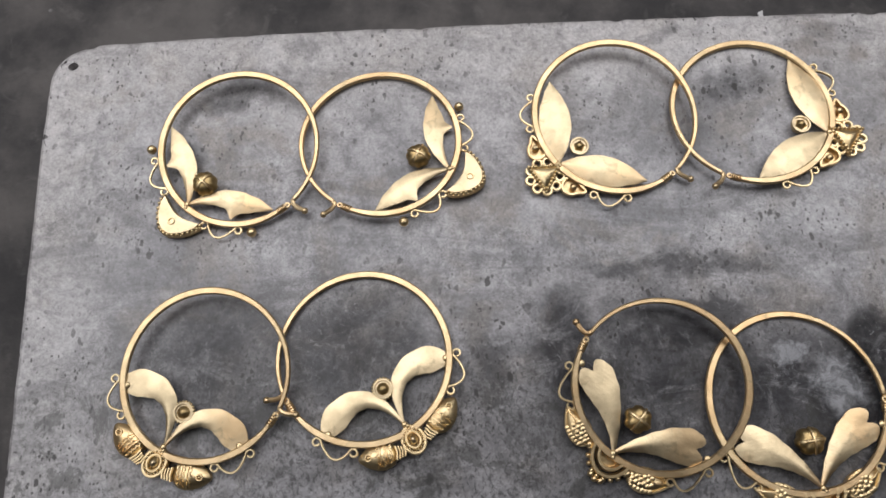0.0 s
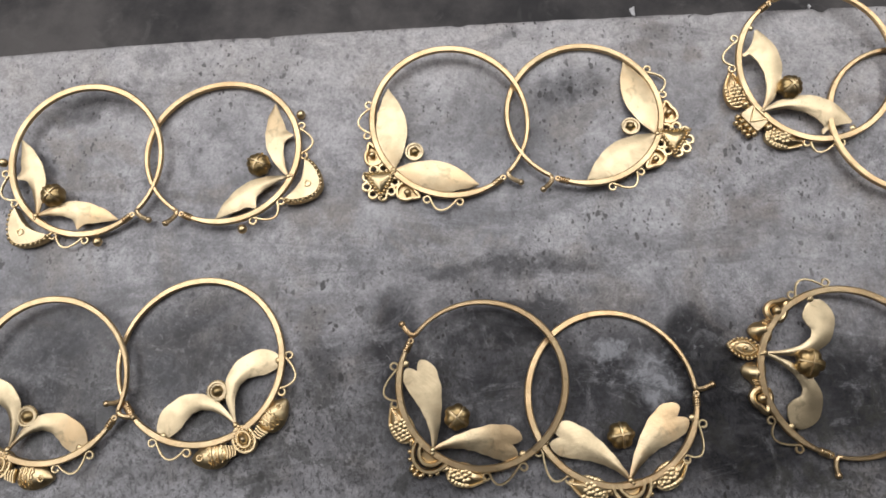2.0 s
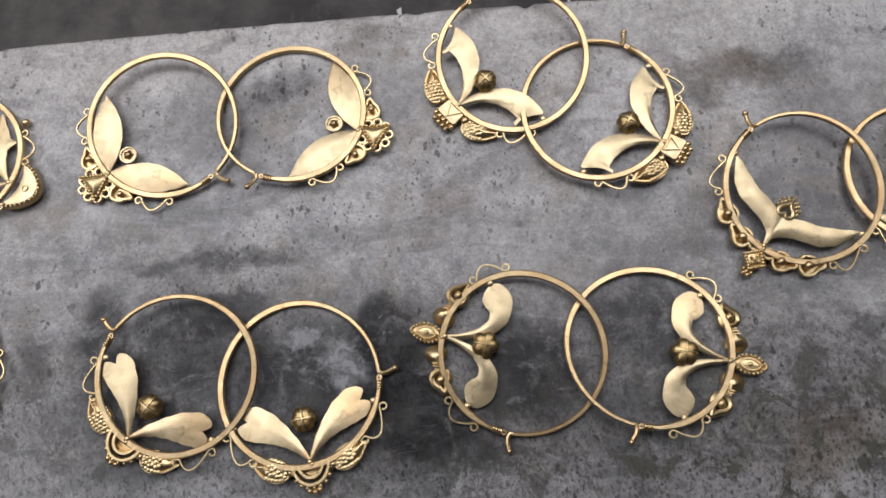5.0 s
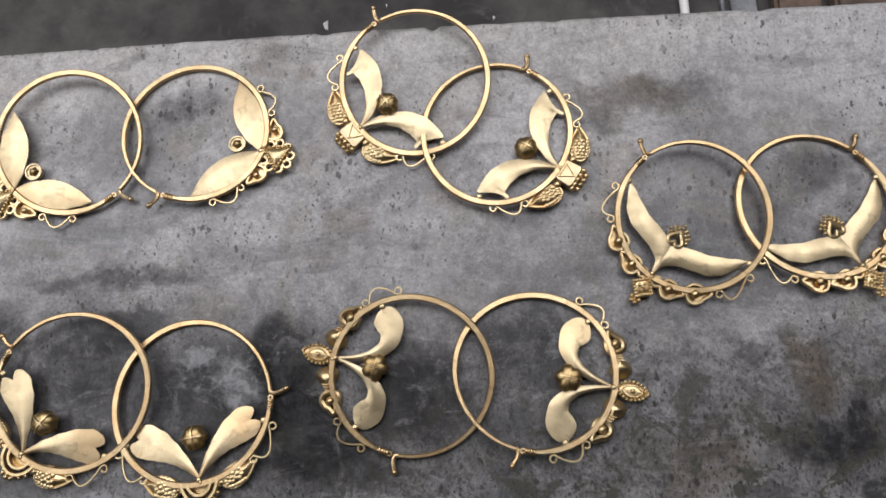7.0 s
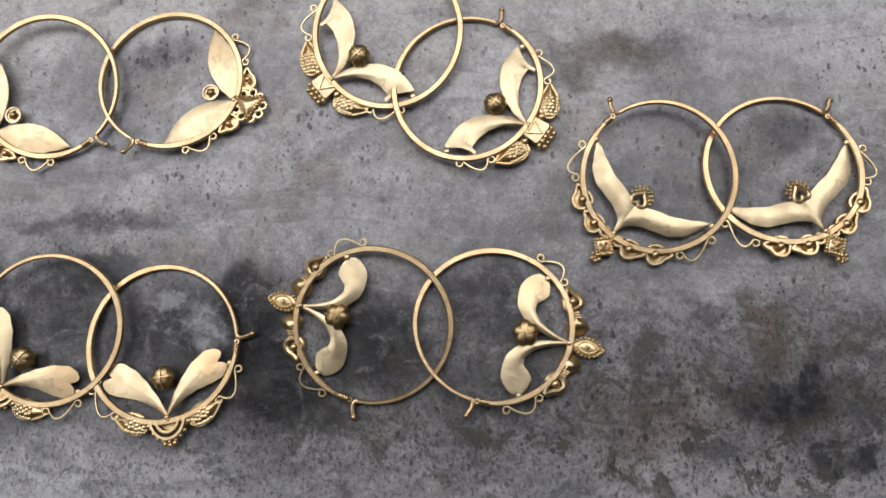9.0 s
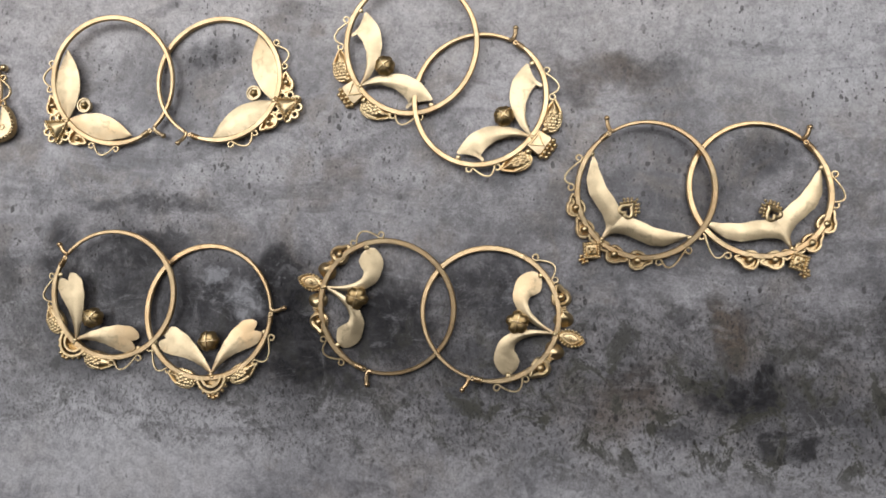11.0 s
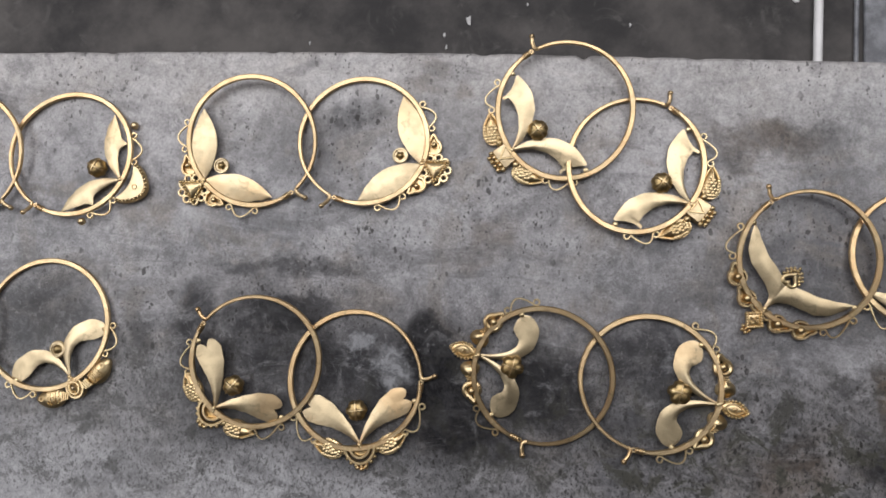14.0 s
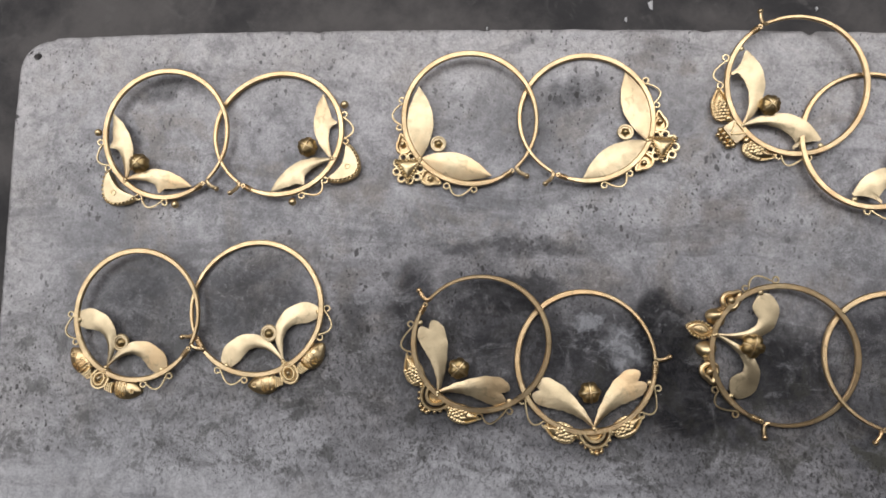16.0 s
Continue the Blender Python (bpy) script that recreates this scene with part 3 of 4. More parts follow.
# beads between the leaves
def ribbed_bead(parent, x, r, petals=8, z=0.6, deep=0.10, high=0.82, square=2.2, notch=5, wire=None, label="darkened ribbed ball bead"):
    bm = bmesh.new()
    rings, n = 11, 48
    grid = []
    for i in range(1, rings):
        th = math.pi * i / rings
        row = []
        for k in range(n):
            a = k * math.tau / n
            g = 1 - deep * abs(math.cos(petals * a / 2)) ** notch
            row.append(bm.verts.new((x + r * g * math.sin(th) ** (2 / square) * math.cos(a), r * g * math.sin(th) ** (2 / square) * math.sin(a), z + high * r * math.copysign(abs(math.cos(th)) ** (2 / square), math.cos(th)))))
        grid.append(row)
    for a, b in zip(grid, grid[1:]):
        for k in range(n):
            bm.faces.new((a[k], a[(k + 1) % n], b[(k + 1) % n], b[k]))
    bm.faces.new(grid[0])
    bm.faces.new(grid[-1])
    bead = gold("bead", bm, DARK, parent, label)
    for turn in (0, math.pi / 2):
        bm = bmesh.new()
        pts = [V(x + 0.97 * r * math.sin(t) * math.cos(turn), 0.97 * r * math.sin(t) * math.sin(turn), z + (high + 0.02) * r * math.cos(t) ** (2 / square)) for t in (-1.15 + 2.3 * k / 10 for k in range(11))]
        tube(bm, pts, 0.26 if wire else 0.42, 6)
        gold("rib", bm, wire or BRIGHT, bead)


def clover_bead(parent, x, r, z=0.8):
    ribbed_bead(parent, x, r * 1.08, 5, z, 0.20, 0.68, 2.8, 6, BRIGHT, "darkened petalled clover bead")


def ring_bead(parent, x, r, grained):
    bm = bmesh.new()
    plate(bm, circle((x, 0), r * 0.82, 24), -1.6, 0.1, 0.2)
    tube(bm, [V(p.x, p.y, 0.2) for p in circle((x, 0), r * 0.9, 28)], 0.42, 6, closed=True)
    bead = gold("bead", bm, LEAF, parent, "round gold setting")
    bm = bmesh.new()
    plate(bm, circle((x, 0), r * 0.62, 5 if not grained else 14), 0.0, 0.4, 0.1, 1.0)
    gold("cone", bm, DARK, bead, "dark faceted cone")
    if grained:
        bm = bmesh.new()
        grains(bm, circle((x, 0), r * 1.04, 22), 0.4, 0.1)
        tagged(gold("granulation", bm, BRIGHT, bead), kind="stuff")


def heart_bead(parent, x, s):
    bm = bmesh.new()
    pts = []
    for k in range(28):
        a = k * math.tau / 28
        pts.append(V(x + 0.4 + 0.155 * (13 * math.cos(a) - 5 * math.cos(2 * a) - 2 * math.cos(3 * a) - math.cos(4 * a)), 0.155 * 15 * math.sin(a) ** 3, 0.2))
    tube(bm, pts, 0.8, 8, closed=True)
    bead = gold("bead", bm, BRIGHT, parent, "open heart of thick gold wire")
    bm = bmesh.new()
    for k in range(4):
        for y in (1, -1):
            ball(bm, (x - 0.2 - 0.95 * k, y * (3.2 - 0.72 * k), 0.2), 0.62)
    for k in range(3):
        for y in (1, -1):
            ball(bm, (x - 1.9 - 0.95 * k, y * (3.3 - 0.9 * k), -0.1), 0.58)
    ball(bm, (x - 3.6, 0, 0.2), 0.65)
    ball(bm, (x - 4.7, 0, 0.0), 0.55)
    tagged(gold("granulation", bm, BRIGHT, bead), kind="stuff")


# ornaments outside the band
def fan_ornament(parent, s):
    bm = bmesh.new()
    side = [(26.7, 7.0), (28.4, 6.9), (30.4, 6.0), (32.4, 4.6), (34.0, 2.9), (34.9, 1.2)]
    hollow = [(27.7, 4.6), (28.4, 2.2), (28.6, 0), (28.4, -2.2), (27.7, -4.6)]
    out = hollow[::-1] + side + [(x, -y) for x, y in reversed(side)]
    plate(bm, [Vector((x, s * y)) for x, y in out], -2.2, 0.7, 0.3, 0.15, (31.0, 0))
    fan = gold("ornament", bm, LEAF, parent, "fan-shaped gold plate with beaded rim")
    bm = bmesh.new()
    rim = [(26.9, 7.3), (28.2, 7.2), (29.5, 6.7), (30.8, 6.0), (32.0, 5.1), (33.2, 4.0), (34.2, 2.8), (34.9, 1.7), (35.2, 0.5)]
    rim += [(x, -y) for x, y in reversed(rim)]
    grains(bm, rim, 0.62, 0.25, s)
    tagged(gold("granulation", bm, BRIGHT, fan), kind="stuff")
    bm = bmesh.new()
    tube(bm, [V(p.x, p.y, 1.0) for p in circle((31.2, 0), 0.9, 14)], 0.25, 6, closed=True)
    gold("ring", bm, BRIGHT, fan)
    bm = bmesh.new()
    tube(bm, [V(x, y * s, -1.2) for x, y in rim], 0.65, 6, flat=1.5)
    gold("rim", bm, BRIGHT, fan)
    for y in (20.4, -20.4):
        bm = bmesh.new()
        ball(bm, (18.9, s * y, -0.3), 1.45, 1, 8, 14)
        gold("ball", bm, BRIGHT, parent)


def triangle_ornament(parent, s):
    at = (30.4, 0)
    bm = bmesh.new()
    tri = turned([(4.6, 0), (4.0, 0.7), (-2.0, 4.3), (-2.8, 3.9), (-2.8, -3.9), (-2.0, -4.3), (4.0, -0.7)], at, radians(52 if s > 0 else -72))
    plate(bm, tri, -1.6, 0.5, 0.3, 1.2)
    motif = gold("ornament", bm, BRIGHT, parent, "triangular gold plate with a rope border")
    bm = bmesh.new()
    corner = turned([(5.0, 0), (-2.8, 4.6), (-2.8, -4.6)], at, radians(52 if s > 0 else -72))
    pts = []
    for a, b in zip(corner, corner[1:] + corner[:1]):
        pts += [a.lerp(b, k / 8) for k in range(8)]
    grains(bm, pts, 0.58, 0.6)
    tagged(gold("granulation", bm, BRIGHT, motif), kind="stuff")
    for k in range(9):
        bm = bmesh.new()
        a = k * math.tau / 9 + 0.3
        tube(bm, [V(p.x, p.y, -0.6) for p in circle((at[0] + 4.4 * math.cos(a), 4.4 * math.sin(a)), 1.25, 12)], 0.5, 6, closed=True, flat=1.6)
        gold("loop", bm, WIRE, motif)
    for y in (8.3, -8.3):
        bm = bmesh.new()
        pts = turned(drop_outline(7.2, 4.6), (26.3, s * y), s * (2.0 if y > 0 else -2.0))
        tube(bm, [V(p.x, p.y, -0.4) for p in pts], 0.55, 6, closed=True, flat=1.6)
        plate(bm, [p for p in pts], -2.0, -1.2, 0.3)
        drop = gold("drop", bm, BRIGHT, parent)
        bm = bmesh.new()
        ball(bm, (26.6, s * y * 0.98, 0.1), 1.1, 1, 8, 12)
        gold("ball", bm, BRIGHT, drop)


def wing(parent, at, angle, length, wide, name="wing", hatch=4, tail=False):
    """A domed leaf outside the band: scaled or hatched at its broad end, pointed at the other."""
    bm = bmesh.new()
    out = []
    for k in range(26):
        a = k * math.tau / 26
        slim = 1 - (0.25 if tail else 0.55) * max(0, -math.cos(a)) ** 2
        out.append((length / 2 * math.cos(a), wide / 2 * math.sin(a) * (1 + 0.22 * math.cos(a)) * slim))
    plate(bm, turned(out, at, angle), -2.3, -0.6, 0.4, 1.3)
    ob = gold(name, bm, BRIGHT, parent)

    def over(x, y):
        """Height of the dome above a point of the leaf."""
        d = min(1, math.hypot(2 * x / length, 2 * y / wide))
        return -0.6 + 1.3 * (1 - d * d)

    if tail:
        for k in range(hatch):
            bm = bmesh.new()
            x = length * (-0.02 + 0.34 * k / (hatch - 1))
            h = wide / 2 * math.sqrt(max(0.05, 1 - (2 * x / length) ** 2)) * 0.86
            row = [(x + (0.45 if i % 2 else -0.1), h * (i - 4) / 4) for i in range(9)] if k % 2 == 0 else [(x, h * (i - 4) / 4) for i in range(9)]
            tube(bm, [V(p.x, p.y, over(*q) + 0.12) for p, q in zip(turned(row, at, angle), row)], 0.27, 6)
            gold("feather", bm, BRIGHT, ob)
        bm = bmesh.new()
        e = turned([(-length * 0.24, 0)], at, angle)[0]
        tube(bm, [V(p.x, p.y, 0.55) for p in circle(e, 0.8, 12)], 0.26, 6, closed=True)
        ball(bm, (e.x, e.y, 0.55), 0.4)
        gold("eye", bm, BRIGHT, ob)
        for k in range(4):
            bm = bmesh.new()
            pts = turned([(length * 0.47 + 0.75 * k, -1.9 + 0.2 * k), (length * 0.47 + 0.75 * k + 0.3, 0), (length * 0.47 + 0.75 * k, 1.9 - 0.2 * k)], at, angle)
            tube(bm, [V(p.x, p.y, 0.1) for p in pts], 0.36, 6, flat=2.2)
            gold("tail_stripe", bm, BRIGHT, ob)
        return
    bm = bmesh.new()
    for i in range(6):
        x = length * (-0.06 + 0.44 * i / 5)
        h = wide / 2 * math.sqrt(max(0.05, 1 - (2 * x / length) ** 2)) * 0.82
        count = 5 if i % 2 else 4
        for k in range(count):
            y = h * (2 * k / (count - 1) - 1)
            p = turned([(x, y)], at, angle)[0]
            ball(bm, (p.x, p.y, over(x, y) + 0.02), 0.72, 0.42, 5, 8)
    tagged(gold("scale_relief", bm, BRIGHT, ob), kind="stuff")
    bm = bmesh.new()
    rib = [(-length * (0.06 + 0.40 * k / 6), 0.25 * math.sin(k)) for k in range(7)]
    tube(bm, [V(p.x, p.y, over(*q) + 0.1) for p, q in zip(turned(rib, at, angle), rib)], 0.28, 6)
    gold("midrib", bm, BRIGHT, ob)
    bm = bmesh.new()
    rim = [(x * 0.96, y * 0.96) for x, y in out]
    tube(bm, [V(p.x, p.y, -0.6) for p in turned(rim, at, angle)], 0.34, 6, closed=True)
    gold("rim", bm, BRIGHT, ob)


def square_ornament(parent, s):
    bm = bmesh.new()
    plate(bm, [Vector(p) for p in ((25.0, -3.0), (25.4, -3.5), (30.6, -3.9), (31.2, -3.3), (31.2, 3.3), (30.6, 3.9), (25.4, 3.5), (25.0, 3.0))], -2.2, 0.5, 0.3, 0.2)
    motif = gold("ornament", bm, LEAF, parent, "square gold plate with a raised triangle")
    bm = bmesh.new()
    tri = [(26.2, -2.6), (26.2, 2.6), (30.4, 0)]
    pts = []
    for a, b in zip(tri, tri[1:] + tri[:1]):
        pts += [Vector(a).lerp(Vector(b), k / 6) for k in range(6)]
    tube(bm, [V(p.x, p.y, 0.8) for p in pts], 0.36, 6, closed=True)
    gold("triangle", bm, BRIGHT, motif)
    bm = bmesh.new()
    grains(bm, [(31.8, y) for y in (-3.5, -1.75, 0, 1.75, 3.5)], 1.0, -0.7)
    grains(bm, [(33.3, y) for y in (-2.6, -0.9, 0.9, 2.6)], 0.9, -1.2)
    tagged(gold("granulation", bm, BRIGHT, motif), kind="stuff")
    for y in (1, -1):
        wing(parent, (26.2, s * y * 10.6), s * y * 2.12 + (math.pi if y * s > 0 else math.pi), 12.0, 6.2, "wing", 6)
        bm = bmesh.new()
        ball(bm, (27.2, s * y * 4.9, -0.6), 1.35, 1.0)
        gold("ball", bm, BRIGHT, parent)


def rhomb_ornament(parent, s):
    bm = bmesh.new()
    k4 = [(25.9, 0), (29.2, -3.3), (32.5, 0), (29.2, 3.3)]
    plate(bm, [Vector(p) for p in k4], -2.0, 0.2, 0.3, 0.5)
    motif = gold("ornament", bm, BRIGHT, parent, "rhomb of gold grains")
    bm = bmesh.new()
    pts = []
    for a, b in zip(k4, k4[1:] + k4[:1]):
        pts += [Vector(a).lerp(Vector(b), k / 5) for k in range(5)]
    grains(bm, pts, 0.68, 0.3)
    grains(bm, [(29.2, 0), (28.0, 0), (30.4, 0), (29.2, 1.2), (29.2, -1.2)], 0.62, 0.9)
    grains(bm, [(33.4, 0), (33.0, 1.3), (33.0, -1.3), (34.2, 0.7), (34.2, -0.7)], 0.75, -0.4)
    tagged(gold("granulation", bm, BRIGHT, motif), kind="stuff")
    for y in (2.4, -2.4):
        bm = bmesh.new()
        tube(bm, [V(p.x, p.y, -0.5) for p in circle((25.2, y), 1.5, 14)], 0.55, 6, closed=True, flat=1.4)
        gold("loop", bm, BRIGHT, motif)
    for y in (1, -1):
        for a, angle, size in (((24.9, 7.6), 1.85, 1.0), ((21.0, 14.6), 2.2, 1.05)):
            bm = bmesh.new()
            pts = turned(drop_outline(7.2 * size, 5.0 * size), (a[0], s * y * a[1]), s * y * angle)
            tube(bm, [V(p.x, p.y, -0.5) for p in pts], 0.6, 6, closed=True, flat=1.8)
            plate(bm, pts, -2.3, -1.4, 0.3)
            drop = gold("drop", bm, BRIGHT, parent)
            bm = bmesh.new()
            c = turned([(-1.1 * size, 0)], (a[0], s * y * a[1]), s * y * angle)[0]
            ball(bm, (c.x, c.y, 0.2), 1.35, 1, 8, 12)
            gold("ball", bm, BRIGHT, drop)


def coil_ornament(parent, s):
    bm = bmesh.new()
    plate(bm, circle((28.3, 0), 4.0, 26, 3.2), -2.2, -0.2, 0.4, 0.5)
    motif = gold("ornament", bm, BRIGHT, parent, "oval gold boss with coiled rim")
    for name, r, z, thick in (("coil", 3.7, 0.1, 0.55), ("coil", 2.3, 0.7, 0.4)):
        bm = bmesh.new()
        tube(bm, [V(p.x, p.y, z) for p in circle((28.3, 0), r, 28, r * 0.8)], thick, 6, closed=True)
        gold(name, bm, BRIGHT, motif)
    bm = bmesh.new()
    grains(bm, circle((28.3, 0), 3.05, 18, 2.45), 0.36, 0.6)
    tagged(gold("granulation", bm, BRIGHT, motif), kind="stuff")
    bm = bmesh.new()
    plate(bm, circle((28.3, 0), 1.7, 12, 1.4), 0.2, 0.6, 0.2, 1.5)
    gold("cone", bm, LEAF, motif)
    for y in (1, -1):
        wing(parent, (26.9, s * y * 10.4), s * y * 1.95 + math.pi, 10.8, 7.4, "fish", 5, True)


def arch_ornament(parent, s):
    bm = bmesh.new()
    for r in (5.2, 3.5):
        tube(bm, [V(24.9 + r * 1.15 * math.sin(a), r * math.cos(a), -0.3) for a in (math.pi * k / 18 for k in range(19))], 0.72, 6, flat=1.7)
    plate(bm, [Vector((24.6 + 4.7 * math.sin(a), 4.2 * math.cos(a))) for a in (math.pi * k / 14 for k in range(15))], -2.2, -1.3, 0.3)
    motif = gold("ornament", bm, BRIGHT, parent, "double arch of thick gold wire")
    bm = bmesh.new()
    grains(bm, [(24.9 + 7.0 * math.sin(a), 6.0 * math.cos(a)) for a in (math.pi * (0.1 + 0.8 * k / 8) for k in range(9))], 0.72, -0.7)
    grains(bm, [(32.9, 0), (32.4, 1.5), (32.4, -1.5)], 0.9, -0.9)
    tagged(gold("granulation", bm, BRIGHT, motif), kind="stuff")
    for y in (1, -1):
        wing(parent, (24.6, s * y * 11.6), s * y * 2.02 + math.pi, 11.4, 6.4, "wing", 7)
        bm = bmesh.new()
        ball(bm, (26.4, s * y * 6.2, -0.8), 1.1)
        gold("ball", bm, BRIGHT, parent)


def marquise_ornament(parent, s):
    bm = bmesh.new()
    out = [(30.6 + 4.7 * math.cos(a), 2.7 * math.sin(a) * (1 - 0.5 * abs(math.cos(a)) ** 3)) for a in (k * math.tau / 24 for k in range(24))]
    plate(bm, [Vector(p) for p in out], -2.0, 0.0, 0.3, 0.5)
    motif = gold("ornament", bm, BRIGHT, parent, "pointed oval gold boss with beaded rim")
    bm = bmesh.new()
    grains(bm, out, 0.52, 0.15)
    tagged(gold("granulation", bm, BRIGHT, motif), kind="stuff")
    bm = bmesh.new()
    tube(bm, [V(30.6 + (x - 30.6) * 0.62, y * 0.62, 0.55) for x, y in out], 0.3, 6, closed=True)
    ball(bm, (30.6, 0, 0.6), 0.75, 0.8)
    gold("eye", bm, BRIGHT, motif)
    for y in (1, -1):
        bm = bmesh.new()
        pts = turned(drop_outline(7.4, 6.2), (26.2, s * y * 6.6), s * y * 1.9)
        plate(bm, pts, -2.2, -0.7, 0.6, 1.6)
        drop = gold("drop", bm, BRIGHT, parent)
        bm = bmesh.new()
        for k in range(3):
            q = turned([(1.4 + 0.8 * k, -1.5 + 0.25 * k), (1.7 + 0.8 * k, 0), (1.4 + 0.8 * k, 1.5 - 0.25 * k)], (26.2, s * y * 6.6), s * y * 1.9)
            tube(bm, [V(p.x, p.y, 0.35 - 0.2 * k) for p in q], 0.3, 6)
        gold("collar", bm, BRIGHT, drop)
        bm = bmesh.new()
        pts = turned(drop_outline(6.6, 4.6), (23.2, s * y * 13.2), s * y * 2.1)
        tube(bm, [V(p.x, p.y, -0.6) for p in pts], 1.0, 8, closed=True, flat=1.3)
        loop = gold("loop", bm, BRIGHT, parent)
        bm = bmesh.new()
        ball(bm, (23.6, s * y * 12.6, 0.1), 1.4, 1, 8, 12)
        gold("ball", bm, BRIGHT, loop)


POINTED = [(0, .25, .25), (.15, 2.2, 2.5), (.3, 3.6, 4.2), (.5, 4.6, 5.2), (.7, 3.9, 4.4), (.88, 1.9, 2.2), (1, .1, .1)]
BARBED = [(0, .3, .3), (.2, 1.7, .9), (.38, 2.9, 1.6), (.48, 3.2, 2.3), (.53, 3.3, 3.6), (.57, 3.3, 6.2), (.60, 3.2, 4.8), (.66, 3.0, 3.6), (.82, 2.2, 2.4), (1, .2, .2)]
COMMA = [(0, .3, .3), (.2, 1.5, .8), (.4, 2.8, 1.5), (.6, 3.8, 2.3), (.78, 4.3, 3.2), (1, 4.3, 3.4)]
CURL = [(0, .45, .45), (.2, 1.1, .9), (.4, 2.2, 1.4), (.55, 3.1, 1.8), (.66, 3.7, 2.6), (.75, 4.1, 3.8), (.86, 4.3, 4.7), (1, 4.3, 4.7)]
FISHTAIL = [(0, .4, .4), (.25, 2.3, .9), (.5, 3.6, 2.3), (.7, 3.6, 4.2), (.86, 2.5, 6.2), (1, .7, 8.0)]
WAVY = [(0, .4, .4), (.1, 1.0, .9), (.24, 2.7, 2.4), (.4, 3.6, 3.4), (.6, 3.4, 3.4), (.8, 2.6, 2.6), (.92, 1.5, 1.4), (1, .15, .15)]
HEART = [(0, .35, .35), (.2, 1.3, 1.2), (.45, 2.7, 2.7), (.7, 4.4, 4.4), (.88, 5.0, 5.0), (.96, 4.6, 4.6), (1, 3.9, 3.9)]

# joint, middle and tip of a leaf, its rows, its end, its bend; the scroll's ends and bulge
DESIGNS = dict(
    fan=(22.6, (14.4, 8.5), (8.0, 20.6), BARBED, "point", 0.0, ((20.0, 17.8), (25.4, 8.6), (25.0, 13.8))),
    triangle=(22.9, (14.8, 9.8), (7.0, 21.0), POINTED, "point", 0.0, ((15.2, 21.3), (22.2, 14.0), (20.8, 18.9))),
    square=(23.2, (12.0, 7.8), (6.2, 20.2), FISHTAIL, "fishtail", 0.0, ((13.2, 23.1), (21.6, 16.8), (20.6, 21.6))),
    rhomb=(22.0, (11.9, 7.2), (2.4, 21.0), WAVY, "point", 2.2, ((6.2, 24.4), (15.6, 19.6), (14.0, 23.8))),
    coil=(21.6, (10.5, 7.0), (13.2, 19.6), COMMA, "round", 0.0, ((13.0, 22.6), (20.6, 15.4), (19.0, 20.5))),
    arch=(22.5, (13.7, 7.5), (7.9, 17.6), HEART, "heart", 0.0, ((11.5, 23.3), (20.1, 16.6), (19.6, 22.0))),
    marquise=(23.0, (10.0, 6.6), (12.6, 18.0), CURL, "round", 0.0, ((9.7, 24.0), (19.0, 18.7), (16.7, 23.4))))

LABELS = dict(
    fan="gold hoop earring with two barbed leaves and a beaded fan",
    triangle="gold hoop earring with two pointed leaves and a triangle ornament",
    square="gold hoop earring with two notched leaves and feathered side wings",
    rhomb="gold hoop earring with two long wavy leaves and a grain rhomb",
    coil="gold hoop earring with two comma-shaped leaves and a coiled boss",
    arch="gold hoop earring with two heart-shaped leaves and an arch ornament",
    marquise="gold hoop earring with two curled leaves and a pointed oval boss")

# design, centre, longest and shortest radius and the former's direction, direction of the ornament, side of the hook, angles of catch and hook, which of the two, bead's place
EARRINGS = [
    ("fan", 66.2, -41.9, 23.7, 23.4, 75, -130.0, 1, 75, 86, 0, 14.7),
    ("fan", 108.4, -40.5, 23.7, 23.1, 5, -24.1, -1, 92, 102, 1, 12.6),
    ("triangle", 178.9, -33.9, 24.2, 23.4, -39, -139.5, 1, 84, 96, 0, 14.6),
    ("triangle", 220.2, -32.6, 23.6, 23.2, -14, -20.1, -1, 91, 100, 1, 14.8),
    ("square", 292.2, -20.0, 24.2, 23.6, 86, -140.8, -1, 94, 104, 0, 11.8),
    ("square", 317.5, -38.6, 23.9, 23.2, 68, -35.3, 1, 94, 102, 1, 10.9),
    ("rhomb", 375.5, -69.6, 23.1, 22.8, 75, -129.0, -1, 105, 112, 0, 8.9),
    ("rhomb", 413.0, -68.0, 23.3, 22.3, -39, -62.0, 1, 103, 116, 1, 8.9),
    ("coil", 61.0, -109.2, 23.4, 22.7, 68, -118.2, 1, 79, 95, 0, 11.5),
    ("coil", 104.4, -104.9, 23.9, 23.8, 2, -58.2, -1, 83, 99, 1, 10.4),
    ("arch", 185.6, -113.9, 23.5, 23.1, 18, -128.8, -1, 81, 90, 0, 11.5),
    ("arch", 221.9, -118.6, 24.0, 23.5, -87, -81.9, 1, 81, 88, 1, 10.6),
    ("marquise", 287.8, -113.7, 24.0, 23.3, -20, 164.7, 1, 80, 94, 0, 10.9),
    ("marquise", 324.5, -114.2, 23.7, 22.9, -16, -14.1, -1, 87, 94, 1, 9.9)]


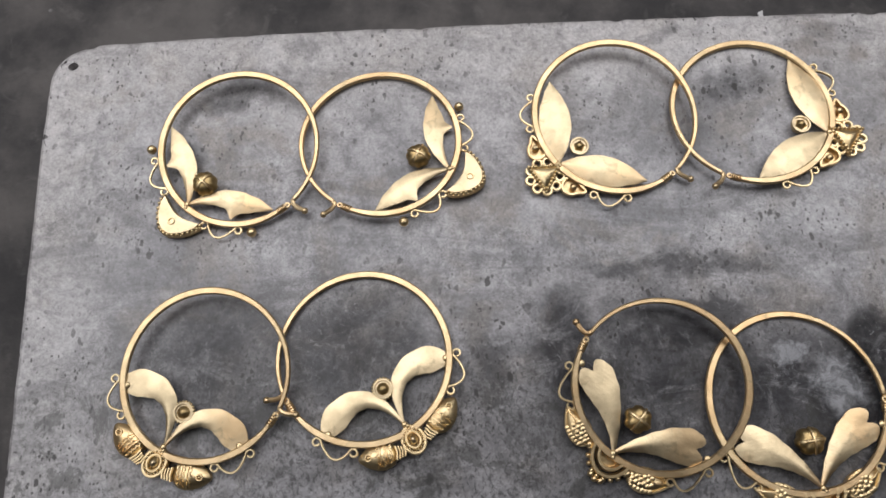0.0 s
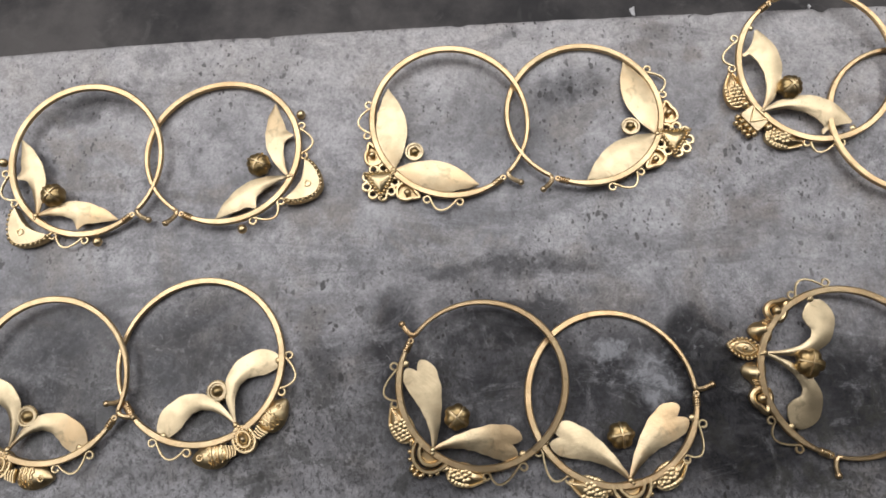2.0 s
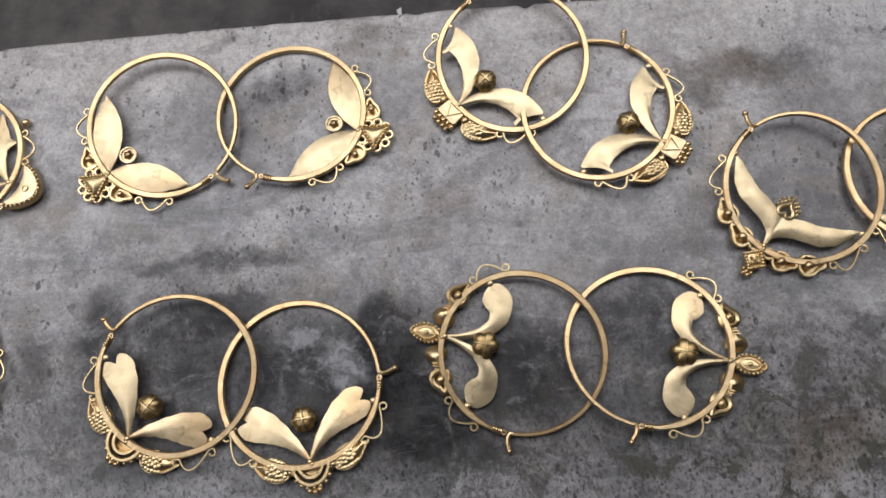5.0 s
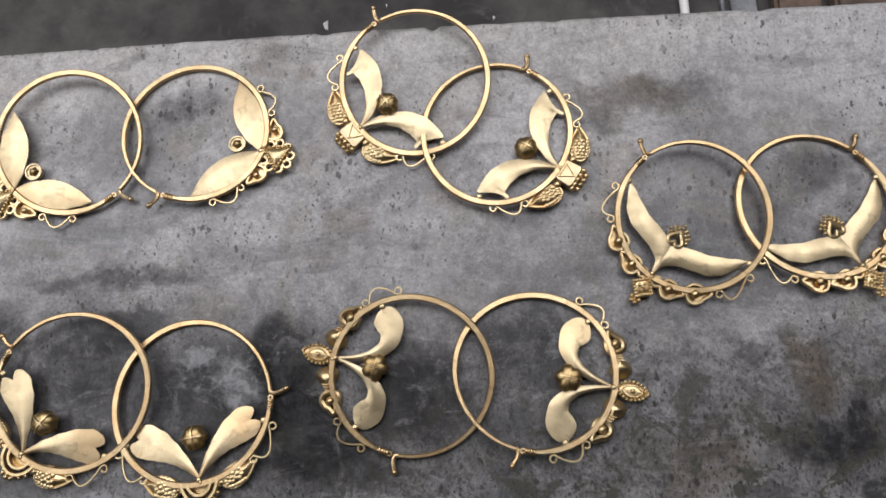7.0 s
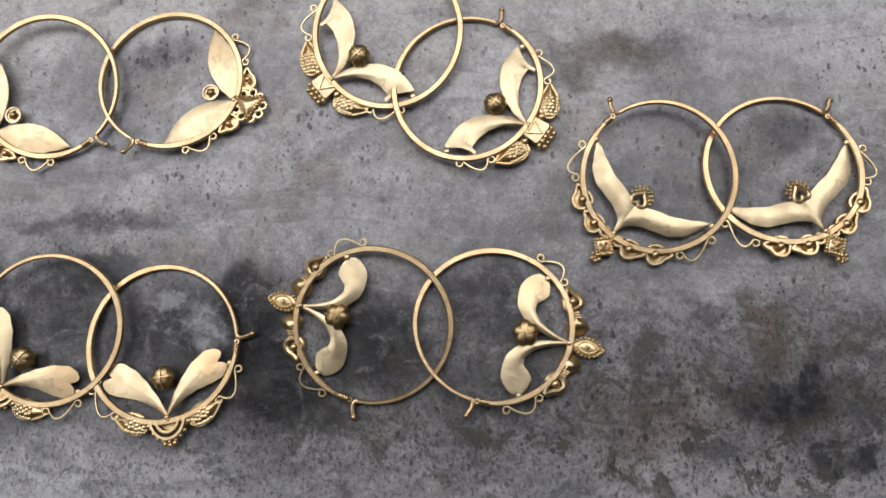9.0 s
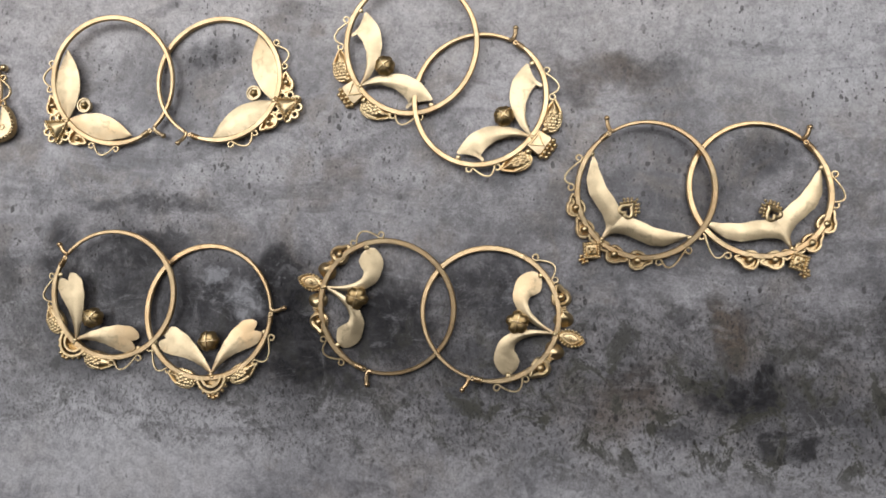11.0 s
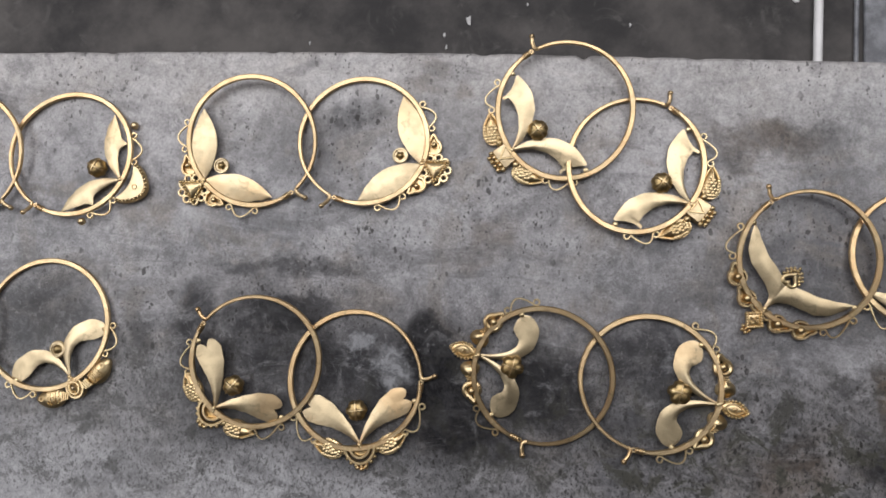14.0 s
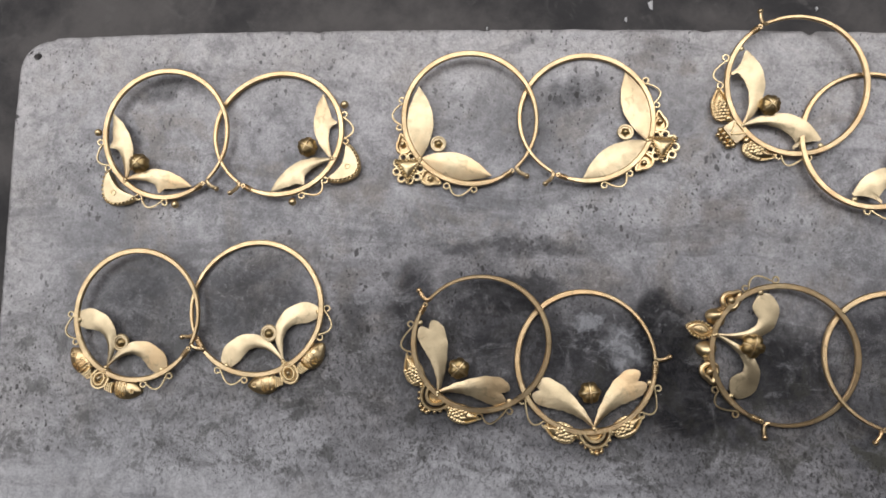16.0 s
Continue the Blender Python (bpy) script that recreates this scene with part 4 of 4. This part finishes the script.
def build_earring(kind, x, y, long, short, skew, turn, s, catch, hook, which, bead, seed):
    rng = random.Random(seed)
    thing = new("hoop_earring")
    tagged(thing, LABELS[kind], "earring", "pairs of gold hoop earrings on the slab")
    joint, mid, tip, rows, cap, bend, (far, near, bulge) = DESIGNS[kind]
    hoop(thing, long, short, radians(skew - turn), s, catch, hook, rng)
    for side in (1, -1):
        leaf(thing, joint, mid, tip, rows, side, cap, bend, rng=rng)
        scroll(thing, far, near, bulge, side, (long + short) / 2 + 0.9)
    bm = bmesh.new()
    ball(bm, (joint + 0.2, 0, 0.5), 0.9, 0.7)
    ball(bm, (joint + 1.0, 0.5, 0.6), 0.6, 0.7)
    gold("solder", bm, WIRE, thing, "pale solder joint")
    if kind not in ("triangle", "fan"):
        for side in (1, -1):
            bm = bmesh.new()
            ang = math.atan2(tip[1], tip[0]) + rng.uniform(-0.03, 0.03)
            rr = short - 0.9
            ball(bm, (rr * math.cos(ang), side * rr * math.sin(ang), 0.2), 1.0, 0.42)
            gold("solder", bm, WIRE, thing)
    if kind in ("fan", "square"):
        ribbed_bead(thing, bead, 3.7)
    elif kind == "arch":
        ribbed_bead(thing, bead, 3.8, 6, 0.7, 0.13, 0.78, 2.5, 4)
    elif kind == "marquise":
        clover_bead(thing, bead, 3.8)
    elif kind == "rhomb":
        heart_bead(thing, bead, s)
    else:
        ring_bead(thing, bead, 2.8, kind == "coil")
    before = set(thing.children)
    dict(fan=fan_ornament, triangle=triangle_ornament, square=square_ornament, rhomb=rhomb_ornament, coil=coil_ornament, arch=arch_ornament, marquise=marquise_ornament)[kind](thing, s)
    for ob in set(thing.children) - before:
        ob.location.x = -1.9 * MM
    # the two hoops of a pair lie through one another, so each leans a little the other way
    lean = Matrix.Rotation(math.radians(3.1 if which == 0 else -3.1), 4, "X")
    m = lean @ Matrix.Rotation(math.radians(turn), 4, "Z")
    low = min((m @ v.co).z for o in thing.children_recursive for v in o.data.vertices)
    thing.matrix_world = Matrix.Translation((x * MM, y * MM, -low)) @ m
    return thing


def build_behind():
    """Things on the floor beyond the slab: a white cable, a thin wire, a steel strip, old planks, scraps."""
    z = FLOOR_Z
    bm = bmesh.new()
    tube(bm, [Vector((0.3985 + 0.004 * t, -0.02 + 0.45 * t, z + 0.0019)) for t in (k / 8 for k in range(9))], 0.0019, 10)
    tagged(part("cable", bm, PALE), "white plastic cable lying on the dark floor", "cable")
    bm = bmesh.new()
    tube(bm, [Vector((0.4142 + 0.003 * t, -0.02 + 0.45 * t, z + 0.0010)) for t in (k / 8 for k in range(9))], 0.0010, 8)
    tagged(part("metal_rod", bm, STEEL), "thin grey metal rod lying on the floor", "rod")
    bm = bmesh.new()
    box(bm, 0.4175, 0.4280, -0.03, 0.5, z, z + 0.002)
    bmesh.ops.bevel(bm, geom=bm.edges[:], offset=0.0005, segments=1, affect="EDGES")
    tagged(part("metal_strip", bm, STEEL, smooth=False), "worn grey metal strip on the floor", "strip")
    for x0, x1, h in ((0.4335, 0.452, 0.006), (0.4565, 0.50, 0.007)):
        bm = bmesh.new()
        box(bm, x0, x1, -0.05, 0.55, z, z + h)
        bmesh.ops.bevel(bm, geom=bm.edges[:], offset=0.0015, segments=2, affect="EDGES")
        tagged(part("plank", bm, WOOD, smooth=False), "dark weathered wooden plank lying on the floor", "plank", "planks on the floor")
    rng = random.Random(8)
    for x, y, size in ((0.2523, 0.0343, 0.0026), (0.2419, 0.0276, 0.0014), (0.1816, 0.0233, 0.0011), (0.3905, 0.046, 0.0035), (0.2779, 0.0417, 0.0009), (0.243, 0.0222, 0.0012), (0.322, 0.033, 0.0012)):
        bm = bmesh.new()
        pts = []
        for k in range(7):
            a = k * math.tau / 7
            rr = size * rng.uniform(0.5, 1.0)
            pts.append(Vector((x + rr * 0.6 * math.cos(a), y + rr * 1.1 * math.sin(a))))
        plate(bm, pts, z, z + 0.0006, 0.0001, 0.0002)
        tagged(part("paint_scrap", bm, SCRAP, smooth=False), "small pale flake of paint on the dark floor", "scrap", "flakes on the floor")


build_room()
build_slab()
for number, row in enumerate(EARRINGS):
    build_earring(*row, number + 1)
build_behind()
